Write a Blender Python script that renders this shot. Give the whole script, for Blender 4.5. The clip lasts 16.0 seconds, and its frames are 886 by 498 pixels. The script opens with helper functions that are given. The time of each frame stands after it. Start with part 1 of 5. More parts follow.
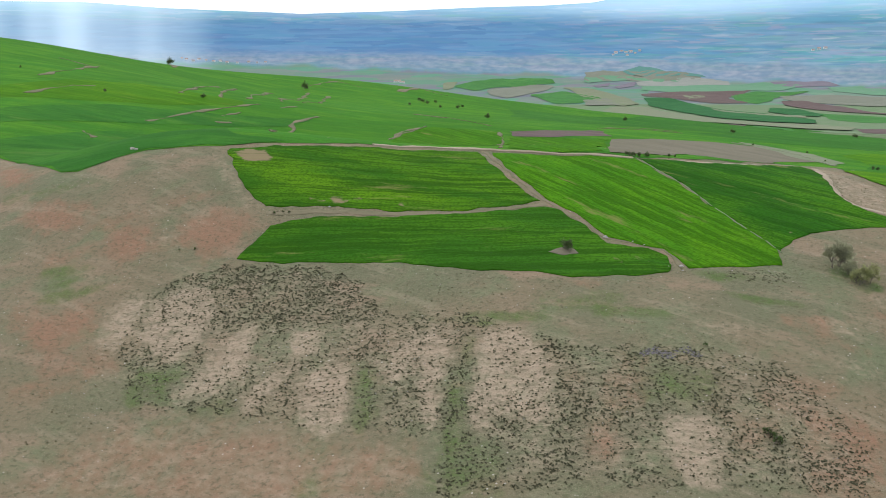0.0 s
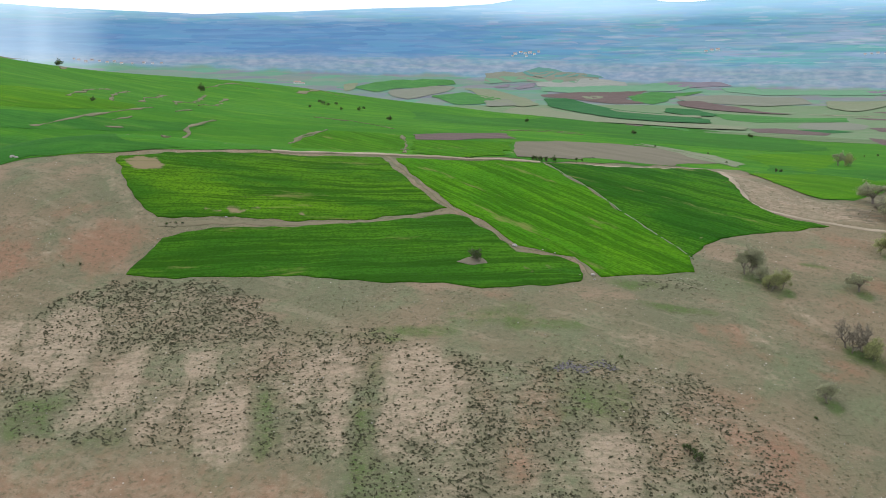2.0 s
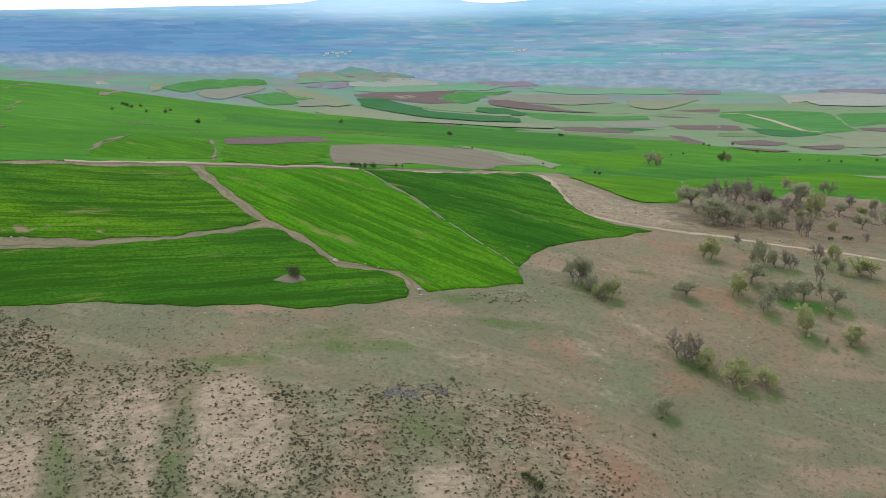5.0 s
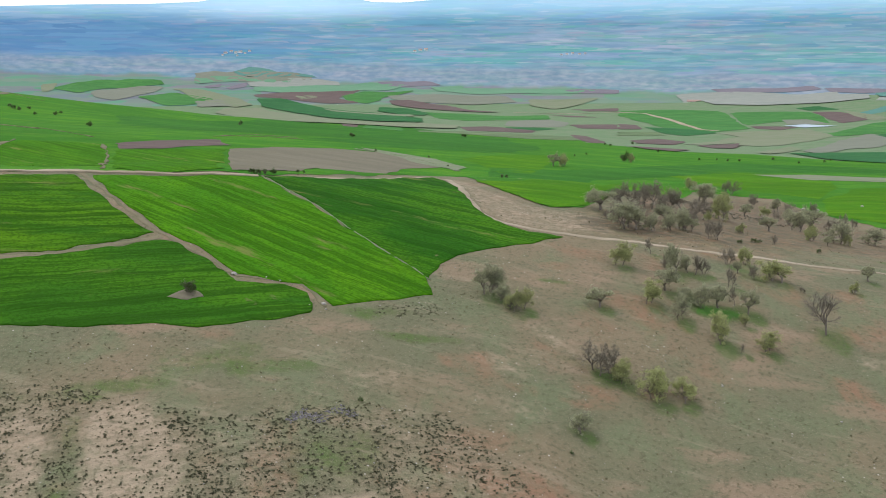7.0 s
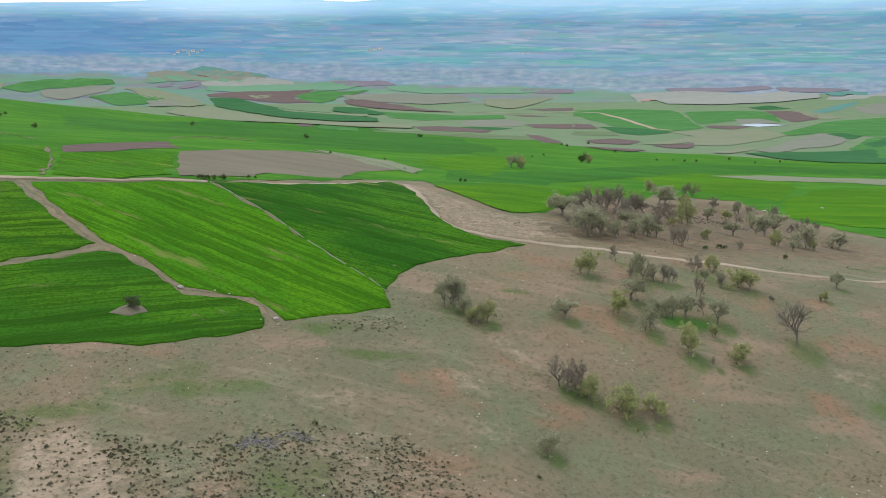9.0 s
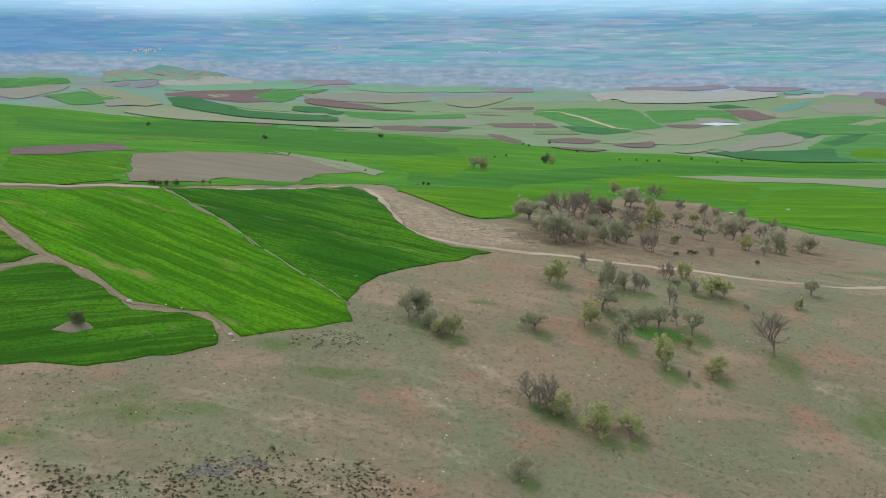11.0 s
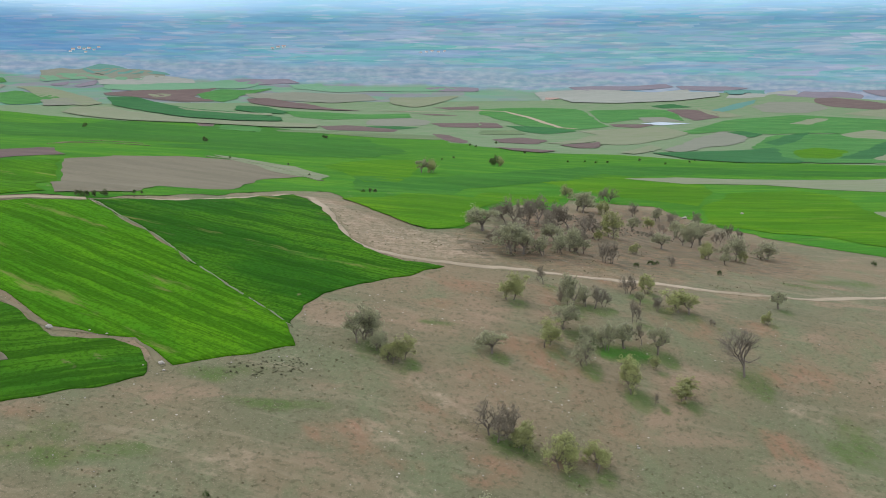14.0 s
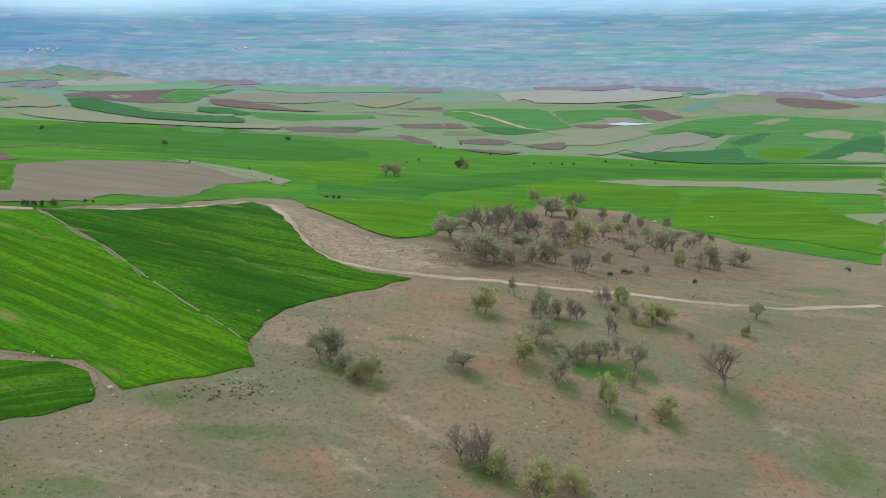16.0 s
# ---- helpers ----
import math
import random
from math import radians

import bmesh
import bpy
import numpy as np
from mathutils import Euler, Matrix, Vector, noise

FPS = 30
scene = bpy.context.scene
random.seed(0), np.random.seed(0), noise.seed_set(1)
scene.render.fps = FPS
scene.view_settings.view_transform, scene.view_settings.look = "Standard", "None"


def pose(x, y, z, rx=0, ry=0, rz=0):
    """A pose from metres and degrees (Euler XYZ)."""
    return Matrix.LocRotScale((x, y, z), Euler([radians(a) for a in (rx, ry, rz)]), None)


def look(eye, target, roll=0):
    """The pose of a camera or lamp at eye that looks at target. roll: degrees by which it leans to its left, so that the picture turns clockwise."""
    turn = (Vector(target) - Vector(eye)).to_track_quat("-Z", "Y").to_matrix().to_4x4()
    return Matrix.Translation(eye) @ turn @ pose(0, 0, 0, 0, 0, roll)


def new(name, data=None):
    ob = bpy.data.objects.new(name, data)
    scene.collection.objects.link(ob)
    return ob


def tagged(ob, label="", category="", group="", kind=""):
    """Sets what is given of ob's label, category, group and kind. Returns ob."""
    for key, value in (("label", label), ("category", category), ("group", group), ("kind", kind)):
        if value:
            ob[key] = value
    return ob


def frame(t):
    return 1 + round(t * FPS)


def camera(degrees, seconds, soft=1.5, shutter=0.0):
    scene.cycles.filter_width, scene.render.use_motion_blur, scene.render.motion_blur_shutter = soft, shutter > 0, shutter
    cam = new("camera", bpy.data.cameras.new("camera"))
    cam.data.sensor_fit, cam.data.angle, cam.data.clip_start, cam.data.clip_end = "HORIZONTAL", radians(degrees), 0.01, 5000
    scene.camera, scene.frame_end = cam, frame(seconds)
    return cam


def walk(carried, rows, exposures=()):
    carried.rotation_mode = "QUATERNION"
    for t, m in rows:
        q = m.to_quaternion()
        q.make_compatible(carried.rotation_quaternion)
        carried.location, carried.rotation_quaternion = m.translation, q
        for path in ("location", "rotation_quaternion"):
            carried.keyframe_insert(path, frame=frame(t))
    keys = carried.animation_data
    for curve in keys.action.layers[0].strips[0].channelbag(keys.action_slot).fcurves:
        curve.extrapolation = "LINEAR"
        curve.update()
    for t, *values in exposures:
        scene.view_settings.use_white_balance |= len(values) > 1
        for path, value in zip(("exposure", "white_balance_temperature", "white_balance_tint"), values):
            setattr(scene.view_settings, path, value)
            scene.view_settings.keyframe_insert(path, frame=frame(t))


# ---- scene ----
cam = camera(44.105, 16.0, soft=0.95)
# seconds, x, y, z, pitch, roll, heading
PATH = [
    (0.0, -0.00, -0.00, 60.00, -9.072, 0.043, 0.000),
    (0.5, -0.05, 1.69, 60.05, -9.046, 0.035, 0.589),
    (1.0, -0.10, 3.41, 60.14, -9.035, 0.017, 1.711),
    (1.5, -0.09, 5.11, 60.21, -9.020, 0.015, 3.468),
    (2.0, -0.06, 6.79, 60.29, -9.022, 0.003, 5.129),
    (2.5, 0.01, 8.41, 60.38, -9.036, 0.014, 6.852),
    (3.0, 0.14, 9.99, 60.45, -9.038, -0.001, 8.364),
    (3.5, 0.29, 11.57, 60.55, -9.050, 0.000, 9.825),
    (4.0, 0.50, 13.15, 60.66, -9.066, -0.021, 11.420),
    (4.5, 0.73, 14.69, 60.74, -9.048, -0.014, 13.123),
    (5.0, 0.94, 16.20, 60.84, -9.050, -0.023, 14.824),
    (7.5, 2.80, 23.76, 61.30, -9.078, -0.044, 20.494),
    (8.0, 3.26, 25.28, 61.39, -9.094, -0.026, 20.859),
    (8.5, 3.73, 26.80, 61.50, -9.102, -0.024, 21.558),
    (9.0, 4.23, 28.31, 61.56, -9.105, -0.025, 22.265),
    (11.5, 6.85, 35.65, 61.96, -9.172, -0.004, 24.829),
    (12.0, 7.43, 37.08, 62.04, -9.175, -0.001, 25.354),
    (12.5, 8.01, 38.51, 62.11, -9.184, 0.016, 25.838),
    (13.0, 8.57, 39.94, 62.17, -9.195, 0.026, 26.399),
    (13.5, 9.11, 41.37, 62.23, -9.193, 0.041, 26.878),
    (14.0, 9.69, 42.76, 62.33, -9.202, 0.052, 27.211),
    (14.5, 10.27, 44.14, 62.43, -9.201, 0.040, 27.437),
    (15.0, 10.88, 45.53, 62.53, -9.217, 0.030, 27.749),
    (15.5, 11.53, 46.95, 62.61, -9.205, 0.030, 28.427),
    (16.0, 12.25, 48.40, 62.69, -9.182, -0.003, 29.083),
]
walk(cam, [(t, look((x, y, z), (x + math.sin(radians(h)) * math.cos(radians(p)), y + math.cos(radians(h)) * math.cos(radians(p)), z + math.sin(radians(p))), r)) for t, x, y, z, p, r, h in PATH])

# ---- sky and light ----
SUN_EL, SUN_HEADING = 58.0, -35.0
world = bpy.data.worlds.new("cloudy_sky")
scene.world = world
world.use_nodes = True
wt = world.node_tree
sky = wt.nodes.new("ShaderNodeTexSky")
sky.sky_type, sky.sun_disc = "NISHITA", False
sky.sun_elevation, sky.sun_rotation = radians(SUN_EL), radians(SUN_HEADING)
wc = wt.nodes.new("ShaderNodeTexCoord")
wn = wt.nodes.new("ShaderNodeTexNoise")
wn.inputs["Scale"].default_value, wn.inputs["Detail"].default_value = 2.2, 5
wmap = wt.nodes.new("ShaderNodeMapping")
wmap.inputs["Scale"].default_value = (1, 1, 5)
wr = wt.nodes.new("ShaderNodeValToRGB")
wr.color_ramp.elements[0].position, wr.color_ramp.elements[0].color = 0.30, (0.35, 0.35, 0.35, 1)
wr.color_ramp.elements[1].position, wr.color_ramp.elements[1].color = 0.55, (0.95, 0.95, 0.95, 1)
wm = wt.nodes.new("ShaderNodeMix")
wm.data_type = "RGBA"
wm.inputs[7].default_value = (9.2, 9.6, 10.2, 1)
wt.links.new(wc.outputs["Generated"], wmap.inputs[0])
wt.links.new(wmap.outputs[0], wn.inputs["Vector"])
wt.links.new(wn.outputs["Fac"], wr.inputs[0])
wt.links.new(wr.outputs[0], wm.inputs[0])
wt.links.new(sky.outputs[0], wm.inputs[6])
bg = wt.nodes["Background"]
wt.links.new(wm.outputs[2], bg.inputs[0])
bg.inputs[1].default_value = 0.14
sun = new("sun", bpy.data.lights.new("sun", "SUN"))
sun.data.energy, sun.data.angle, sun.data.color = 1.3, radians(25), (1.0, 0.95, 0.86)
sh = radians(SUN_HEADING)
sun.matrix_world = look((math.sin(sh) * 500, math.cos(sh) * 500, 60 + 500 * math.tan(radians(SUN_EL))), (0, 0, 60))
scene.view_settings.exposure = 0.0

# ---- land ----
# round swells that add up to the land: x, y, radius, height
FOLDS = [
    (-35.0, 192.0, 28.0, 7.63), (10.0, 123.0, 28.0, 7.02), (103.0, 121.0, 28.0, 1.32), (-68.0, 144.0, 28.0, 2.96), (152.0, 149.0, 28.0, 0.62), (-21.0, 103.0, 28.0, -3.61),
    (2.0, 195.0, 28.0, 3.11), (-72.0, 219.0, 28.0, 0.77), (52.0, 131.0, 28.0, 3.21), (124.0, 195.0, 28.0, 2.62), (-16.0, 158.0, 28.0, 4.55), (135.0, 141.0, 28.0, 6.18),
    (-12.0, 249.0, 28.0, 4.07), (206.0, 140.0, 28.0, 4.51), (-64.0, 203.0, 28.0, 4.52), (25.0, 212.0, 28.0, 5.9), (143.0, 104.0, 28.0, 4.78), (87.0, 154.0, 28.0, 5.48),
    (34.0, 174.0, 28.0, 2.77), (-47.0, 208.0, 28.0, 7.33), (111.0, 223.0, 28.0, 5.12), (107.0, 62.0, 28.0, 3.57), (-75.0, 120.0, 28.0, 2.23), (183.0, 168.0, 28.0, 2.34),
]
KNOLLS = [
    (-240.0, 506.0, 90.0, 16.66), (62.0, 195.0, 45.0, 13.26), (-76.0, 676.0, 90.0, 10.4), (-50.0, 316.0, 90.0, 7.77), (240.0, 212.0, 90.0, 11.1), (-252.0, 631.0, 90.0, 16.7),
    (-176.0, 403.0, 90.0, 5.79), (223.0, 643.0, 90.0, -1.6), (-360.0, 577.0, 90.0, 23.96), (92.0, 369.0, 90.0, 4.95), (-125.0, 250.0, 45.0, 5.81), (-56.0, 557.0, 90.0, -1.79),
    (556.0, 391.0, 90.0, 8.15), (-265.0, 424.0, 90.0, 11.35), (381.0, 220.0, 90.0, 8.24), (80.0, 268.0, 45.0, 2.18), (-147.0, 350.0, 90.0, 5.96), (105.0, 672.0, 90.0, -7.99),
    (91.0, 492.0, 90.0, -0.2), (-53.0, 437.0, 90.0, -9.86), (-50.0, 275.0, 45.0, -4.43),
]
HILLS = [
    (-500.0, 866.0, 800.0, 50.66), (67.0, 797.0, 180.0, 28.78), (-388.0, 1136.0, 400.0, 14.73), (-264.0, 881.0, 180.0, 24.34), (311.0, 466.0, 180.0, 13.12), (666.0, 998.0, 400.0, -2.88),
    (-513.0, 1410.0, 800.0, -29.66), (964.0, -1149.0, 800.0, 23.4), (-636.0, 1018.0, 400.0, -22.2), (554.0, 735.0, 180.0, 7.14), (223.0, 893.0, 180.0, -2.66), (-103.0, 428.0, 180.0, 35.42),
    (-964.0, -1149.0, 800.0, 11.55), (1350.0, 1860.0, 220.0, 24.0), (1560.0, 1560.0, 260.0, 30.0), (1040.0, 1330.0, 200.0, 8.0),
]

# the far mountains' height by heading
SKYLINE = [
    (-60, 316), (-40, 336), (-22.0, 348), (-18.1, 353), (-14.0, 334), (-7.2, 316),
    (-2.5, 329), (1.4, 344), (5.2, 353), (7.5, 363), (9.0, 384), (10.7, 394),
    (14.4, 397), (16.3, 369), (17.7, 367), (19.5, 379), (22.0, 387), (26, 392),
    (32, 404), (38, 390), (44, 380), (48, 358), (52, 352), (58, 362),
    (64, 357),
]

FRONT_FIELD = [
    (-30.0, 156.0), (-29.6, 157.3), (-28.0, 160.2), (-26.1, 164.4), (-22.8, 165.9), (-16.0, 166.5),
    (-7.3, 167.0), (1.4, 167.8), (10.2, 169.6), (16.1, 170.9), (18.2, 169.5), (20.4, 165.8),
    (22.3, 160.5), (23.9, 157.2), (26.6, 155.8), (29.6, 154.7), (31.6, 152.4), (31.9, 149.6),
    (30.6, 147.2), (28.1, 146.3), (22.7, 146.2), (17.4, 146.2), (12.9, 147.6), (5.2, 149.0),
    (-2.7, 151.2), (-9.9, 153.0), (-18.1, 153.8), (-25.4, 154.5), (-28.8, 155.1),
]
UPPER_FIELD = [
    (-37.3, 189.9), (-28.2, 192.3), (-10.7, 199.4), (6.6, 200.6), (8.5, 191.7), (11.0, 182.6),
    (13.4, 176.7), (15.6, 173.2), (10.3, 170.9), (1.4, 169.0), (-7.4, 168.9), (-16.2, 169.7),
    (-23.3, 169.7), (-27.7, 169.7), (-30.3, 172.3), (-32.9, 176.6), (-35.1, 181.4),
]
LIME_FIELD = [
    (77.8, 210.6), (90.4, 217.5), (153.4, 297.3), (168.1, 292.7), (171.5, 287.0), (164.3, 278.8),
    (149.5, 271.1), (96.7, 197.2), (86.3, 187.3), (81.3, 186.5), (79.1, 191.3), (78.0, 199.0),
]
HUMP_FIELD = [
    (196.9, 261.7), (237.9, 293.1), (267.8, 300.0), (261.2, 277.6), (238.7, 247.1), (232.6, 226.1),
    (199.8, 199.1), (197.7, 209.1), (196.6, 220.8), (186.7, 228.0), (181.6, 241.0),
]
PATCH_FIELD = [
    (18.8, 316.2), (32.7, 322.1), (49.0, 328.0), (29.6, 202.6), (19.9, 200.2), (12.0, 206.3),
]
FALLOW_FIELD = [
    (50.5, 330.4), (65.5, 343.3), (85.5, 352.5), (101.4, 349.5), (107.1, 327.1), (110.2, 316.1),
    (91.0, 299.1), (42.1, 204.3), (30.6, 201.6),
]
PLOUGHED_STRIP = [
    (19.4, 331.7), (35.1, 345.2), (52.3, 360.7), (52.1, 341.5), (32.8, 323.5), (19.9, 320.2),
]
NEAR_GREEN = [
    (-96.5, 238.4), (-77.1, 206.1), (-66.7, 191.1), (-63.0, 189.1), (-57.5, 190.5), (-52.0, 192.3),
    (-47.8, 191.5), (-38.8, 191.0), (-26.5, 194.4), (-10.9, 203.1), (6.9, 204.2), (22.4, 201.2),
    (31.0, 199.8),
]
HILL_FAR_EDGE = [
    (491, 434.3), (448, 471.3), (389.9, 483.9), (370.6, 533.2), (318.8, 529.4), (331.5, 625.2), (538.4, 1069.7), (508, 1138.4), (484.9, 1294.9), (486, 1514.2), (454.7, 1751.8), (378.8, 1927), (124.1, 781), (103.3, 771.4),
]
POND = [
    (943.4, 1265.1), (992.5, 1276.4), (1005.7, 1235.4), (952.2, 1225.9),
]
DRY_VERGE = [
    (96.7, 364.5), (106.1, 353.9), (116, 337.6), (116.5, 314.3), (110.9, 306.6), (104.8, 316.5), (100.3, 341),
]
WOODED_KNOLL = [
    (80.8, 178.2), (87.6, 185.5), (102.3, 197.3), (166.8, 273.2), (180.2, 269.9), (182.6, 248), (174.9, 231.4), (174.2, 214), (169.1, 195.2), (141.5, 169.1), (124, 169), (103.6, 162.8), (92.8, 165.3), (82.9, 169.3), (78.2, 173.2),
]
NEAR_GREEN_EAST = [
    (32.4, 198.0), (37.5, 199.1), (45.3, 201.6), (54.7, 207.4), (68.0, 222.0), (86.8, 262.1),
    (77.8, 210.6), (78.3, 199.4), (79.3, 191.7), (81.1, 186.1), (87.3, 187.5), (95.9, 195.9),
    (170.4, 282.8), (187.7, 269.5), (181.9, 243.3), (182.2, 223.2), (184.7, 209.4), (188.5, 189.9),
]
DIRT_TRACK = [
    (34.3, 197.1), (36.9, 195.8), (44.6, 198.2), (53.2, 201.7), (64.0, 209.8), (70.1, 217.0),
    (72.4, 212.7), (69.7, 198.5), (66.9, 187.0), (65.2, 179.9), (66.1, 175.4), (68.7, 172.5),
    (72.8, 169.5), (78.2, 167.5), (83.0, 165.9), (88.6, 163.9), (93.6, 162.1), (101.3, 160.2),
    (109.0, 157.9), (116.5, 155.1), (125.1, 153.3), (146.7, 155.9),
]
FIELD_PATH = [
    (7.2, 203.3), (9.4, 193.1), (12.2, 183.5), (14.9, 176.5), (17.3, 171.2), (20.1, 166.6),
    (22.6, 162.1), (24.3, 158.6), (27.8, 156.9), (31.3, 155.7), (32.6, 152.9), (32.9, 148.5),
]
HEDGE_PATH = [
    (-27.4, 167.6), (-21.4, 168.2), (-14.3, 168.0), (-7.3, 167.8), (1.4, 168.0), (8.5, 169.3),
    (16.2, 172.0),
]
BACK_TRACK = [
    (-12.9, 201.5), (-8.8, 202.9), (-2.5, 204.7), (4.8, 204.0), (12.0, 201.5), (22.2, 198.9),
    (34.3, 198.0),
]
VERGE_TRACK = [
    (94.3, 357.4), (103.1, 349.0), (108.4, 331.1), (110.1, 306.3),
]
VALLEY_ROAD = [
    (918.1, 2112.9), (947.8, 1915.6), (1006.8, 1845.1), (1010.9, 1748.2), (945.6, 1564.8), (861.1, 1381.0),
    (814.5, 1266.1), (816.1, 1228.7),
]
DIVIDE = [
    (34.9, 198.1), (37.1, 190.1), (39.3, 183.3), (41.7, 174.8), (44.3, 165.6), (46.6, 159.3),
    (48.2, 153.8),
]
SHRUB_ZONE = [
    (-42.9, 138.5), (-39.3, 151.2), (-31.1, 154.4), (-18.0, 153.0), (-11.2, 147.7), (-7.6, 138.7),
    (1.2, 138.3), (8.2, 133.5), (18.1, 127.8), (31.5, 127.2), (40.6, 123.7), (43.5, 116.6),
    (44.5, 109.1), (41.9, 102.1), (-1.3, 104.3), (-0.2, 113.7), (-11.6, 117.2), (-25.3, 122.8),
    (-36.3, 124.6),
]
PALE_C = [
    (240.1, 351.6), (279.2, 368.6), (316.3, 362.7), (419.0, 378.0), (307.0, 286.9), (282.2, 301.8),
    (281.4, 326.5), (246.9, 329.7),
]
PALE_D = [
    (237.3, 242.1), (250.5, 240.7), (232.6, 226.1), (232.9, 233.9),
]
PALE_F = [
    (613.8, 573.9), (842.5, 723.0), (542.1, 478.4), (482.7, 451.7),
]
DARK_SLOPE = [
    (-102.6, 254.1), (-91.7, 268.4), (-78.0, 283.9), (-36.3, 199.0), (-26.7, 196.5), (-37.9, 191.6),
    (-48.0, 192.1), (-52.2, 193.0), (-57.7, 191.1), (-63.2, 189.7), (-66.9, 191.8), (-77.9, 208.0),
    (-97.0, 239.8),
]
LIGHT_SLOPE = [
    (-14.5, 298.2), (-11.2, 314.5), (-4.1, 329.7), (17.5, 327.2), (11.0, 210.0), (1.7, 213.5),
]
DARK_BELT = [
    (34.7, 584.4), (129.3, 743.0), (495.3, 1823.7), (500.0, 1304.9), (214.0, 474.4), (160.8, 428.7),
    (136.9, 428.7), (92.2, 433.0), (49.9, 444.9), (31.7, 496.5),
]
DARK_BELT_EAST = [
    (126.8, 325.4), (152.5, 328.6), (228.2, 387.2), (285.4, 432.0), (349.2, 432.9), (451.7, 404.7),
    (427.9, 385.3), (306.8, 391.2), (244.1, 360.2), (188.1, 324.2), (150.0, 303.5), (95.8, 229.3),
    (114.2, 295.2),
]
BRIGHT_BELT = [
    (128.3, 350.6), (146.7, 373.3), (174.4, 398.8), (197.3, 408.7), (171.9, 371.4), (134.9, 313.7),
    (123.5, 310.0),
]
DARK_BELT_WEST = [
    (86.1, 402.5), (126.9, 436.3), (208.3, 550.5), (206.1, 456.4), (153.5, 389.6), (108.3, 373.9),
]
LIGHT_HILL = [
    (-131.6, 328.4), (-119.5, 352.4), (-97.5, 364.1), (-63.5, 350.2), (-60.1, 340.4), (-80.2, 323.3),
    (-106.1, 311.8), (-123.6, 308.0),
]
DARK_HILL = [
    (-116.9, 290.7), (-93.5, 312.4), (-59.9, 320.3), (-37.4, 324.8), (-45.3, 309.9), (-73.8, 296.5),
    (-98.8, 281.1), (-110.1, 273.2),
]
EAST_HILL_PATCH = [
    (189.2, 324.4), (245.6, 376.0), (255.3, 368.4), (254.7, 330.4), (230.0, 296.6), (199.7, 266.1),
    (195.1, 279.0), (186.5, 292.8),
]
ISLAND = [
    (14.8, 153.9), (16.3, 155.2), (17.6, 155.8), (18.7, 154.9), (19.1, 153.4), (17.3, 152.9),
]
THIN_A = [
    (23.1, 151.2), (25.1, 151.7), (27.6, 152.2), (26.7, 150.9), (24.9, 150.6),
]
THIN_B = [
    (27.3, 150.7), (28.4, 151.7), (29.4, 151.5), (28.5, 150.5),
]
THIN_C = [
    (-35.6, 189.6), (-32.8, 190.4), (-29.9, 189.2), (-29.0, 186.1), (-31.3, 184.0), (-33.8, 184.8),
    (-35.4, 187.5),
]
THIN_D = [
    (-7.5, 170.9), (-6.4, 172.0), (-5.2, 170.2), (-6.4, 169.8),
]
THIN_E = [
    (49.1, 160.5), (51.1, 161.6), (53.1, 162.3), (51.1, 160.4), (49.2, 159.7),
]
THIN_F = [
    (-22.3, 172.0), (-16.5, 173.1), (-10.7, 172.5), (-14.6, 171.5), (-19.9, 171.2),
]
THIN_G = [
    (-24.9, 156.6), (-23.3, 157.1), (-22.5, 156.7), (-24.1, 156.2),
]
STRIPE_A = [
    (-32.5, 124.5), (-32.9, 127.0), (-30.4, 132.1), (-28.0, 137.5), (-26.3, 140.6), (-23.5, 140.2),
    (-23.8, 136.2), (-24.0, 132.0), (-24.2, 128.1), (-27.1, 126.2), (-30.4, 125.3),
]
STRIPE_B = [
    (-24.8, 122.4), (-24.0, 124.9), (-22.7, 129.1), (-18.8, 131.1), (-17.6, 128.9), (-19.7, 126.0),
    (-22.1, 122.6),
]
STRIPE_C = [
    (-17.1, 121.7), (-17.8, 126.9), (-16.1, 129.9), (-13.2, 130.9), (-10.2, 129.9), (-10.3, 125.9),
    (-10.3, 120.2), (-10.8, 117.4), (-14.1, 116.4),
]
STRIPE_D = [
    (-20.0, 134.1), (-19.3, 139.1), (-15.2, 138.3), (-15.1, 133.1), (-17.0, 130.7),
]
STRIPE_E = [
    (-7.7, 124.0), (-7.5, 127.9), (-5.7, 133.1), (-4.1, 136.7), (-2.8, 134.9), (-3.5, 127.6),
    (-4.1, 123.8),
]
STRIPE_F = [
    (-3.3, 122.9), (-3.1, 128.2), (-2.8, 134.9), (1.6, 134.0), (0.9, 126.6), (0.3, 120.1),
    (-0.5, 114.4), (-2.8, 114.9),
]
STRIPE_G = [
    (-7.5, 120.2), (-6.3, 119.9), (-6.1, 115.7), (-7.3, 116.0),
]
STRIPE_H = [
    (2.5, 116.6), (3.0, 123.4), (4.1, 133.5), (8.2, 133.5), (11.4, 129.8), (13.7, 124.6),
    (11.4, 110.7), (6.7, 115.8), (2.8, 113.1),
]
STRIPE_I = [
    (23.4, 114.0), (27.0, 115.5), (30.4, 113.6), (28.3, 103.1), (24.7, 102.2), (22.5, 108.1),
]
STRIPE_J = [
    (-43.6, 136.1), (-45.1, 143.7), (-43.5, 148.9), (-40.2, 148.6), (-40.5, 143.4), (-41.4, 137.2),
]
STRIPE_K = [
    (-40.2, 138.4), (-39.4, 148.6), (-35.2, 150.8), (-30.6, 147.7), (-31.0, 137.7), (-34.1, 132.2),
]
TILLED = [
    (-38.5, 123.0), (-25.1, 121.7), (-14.0, 116.1), (-2.7, 114.5), (-0.9, 112.0), (-2.8, 104.5),
    (-45.9, 107.9), (-46.3, 109.0), (-42.8, 116.1),
]
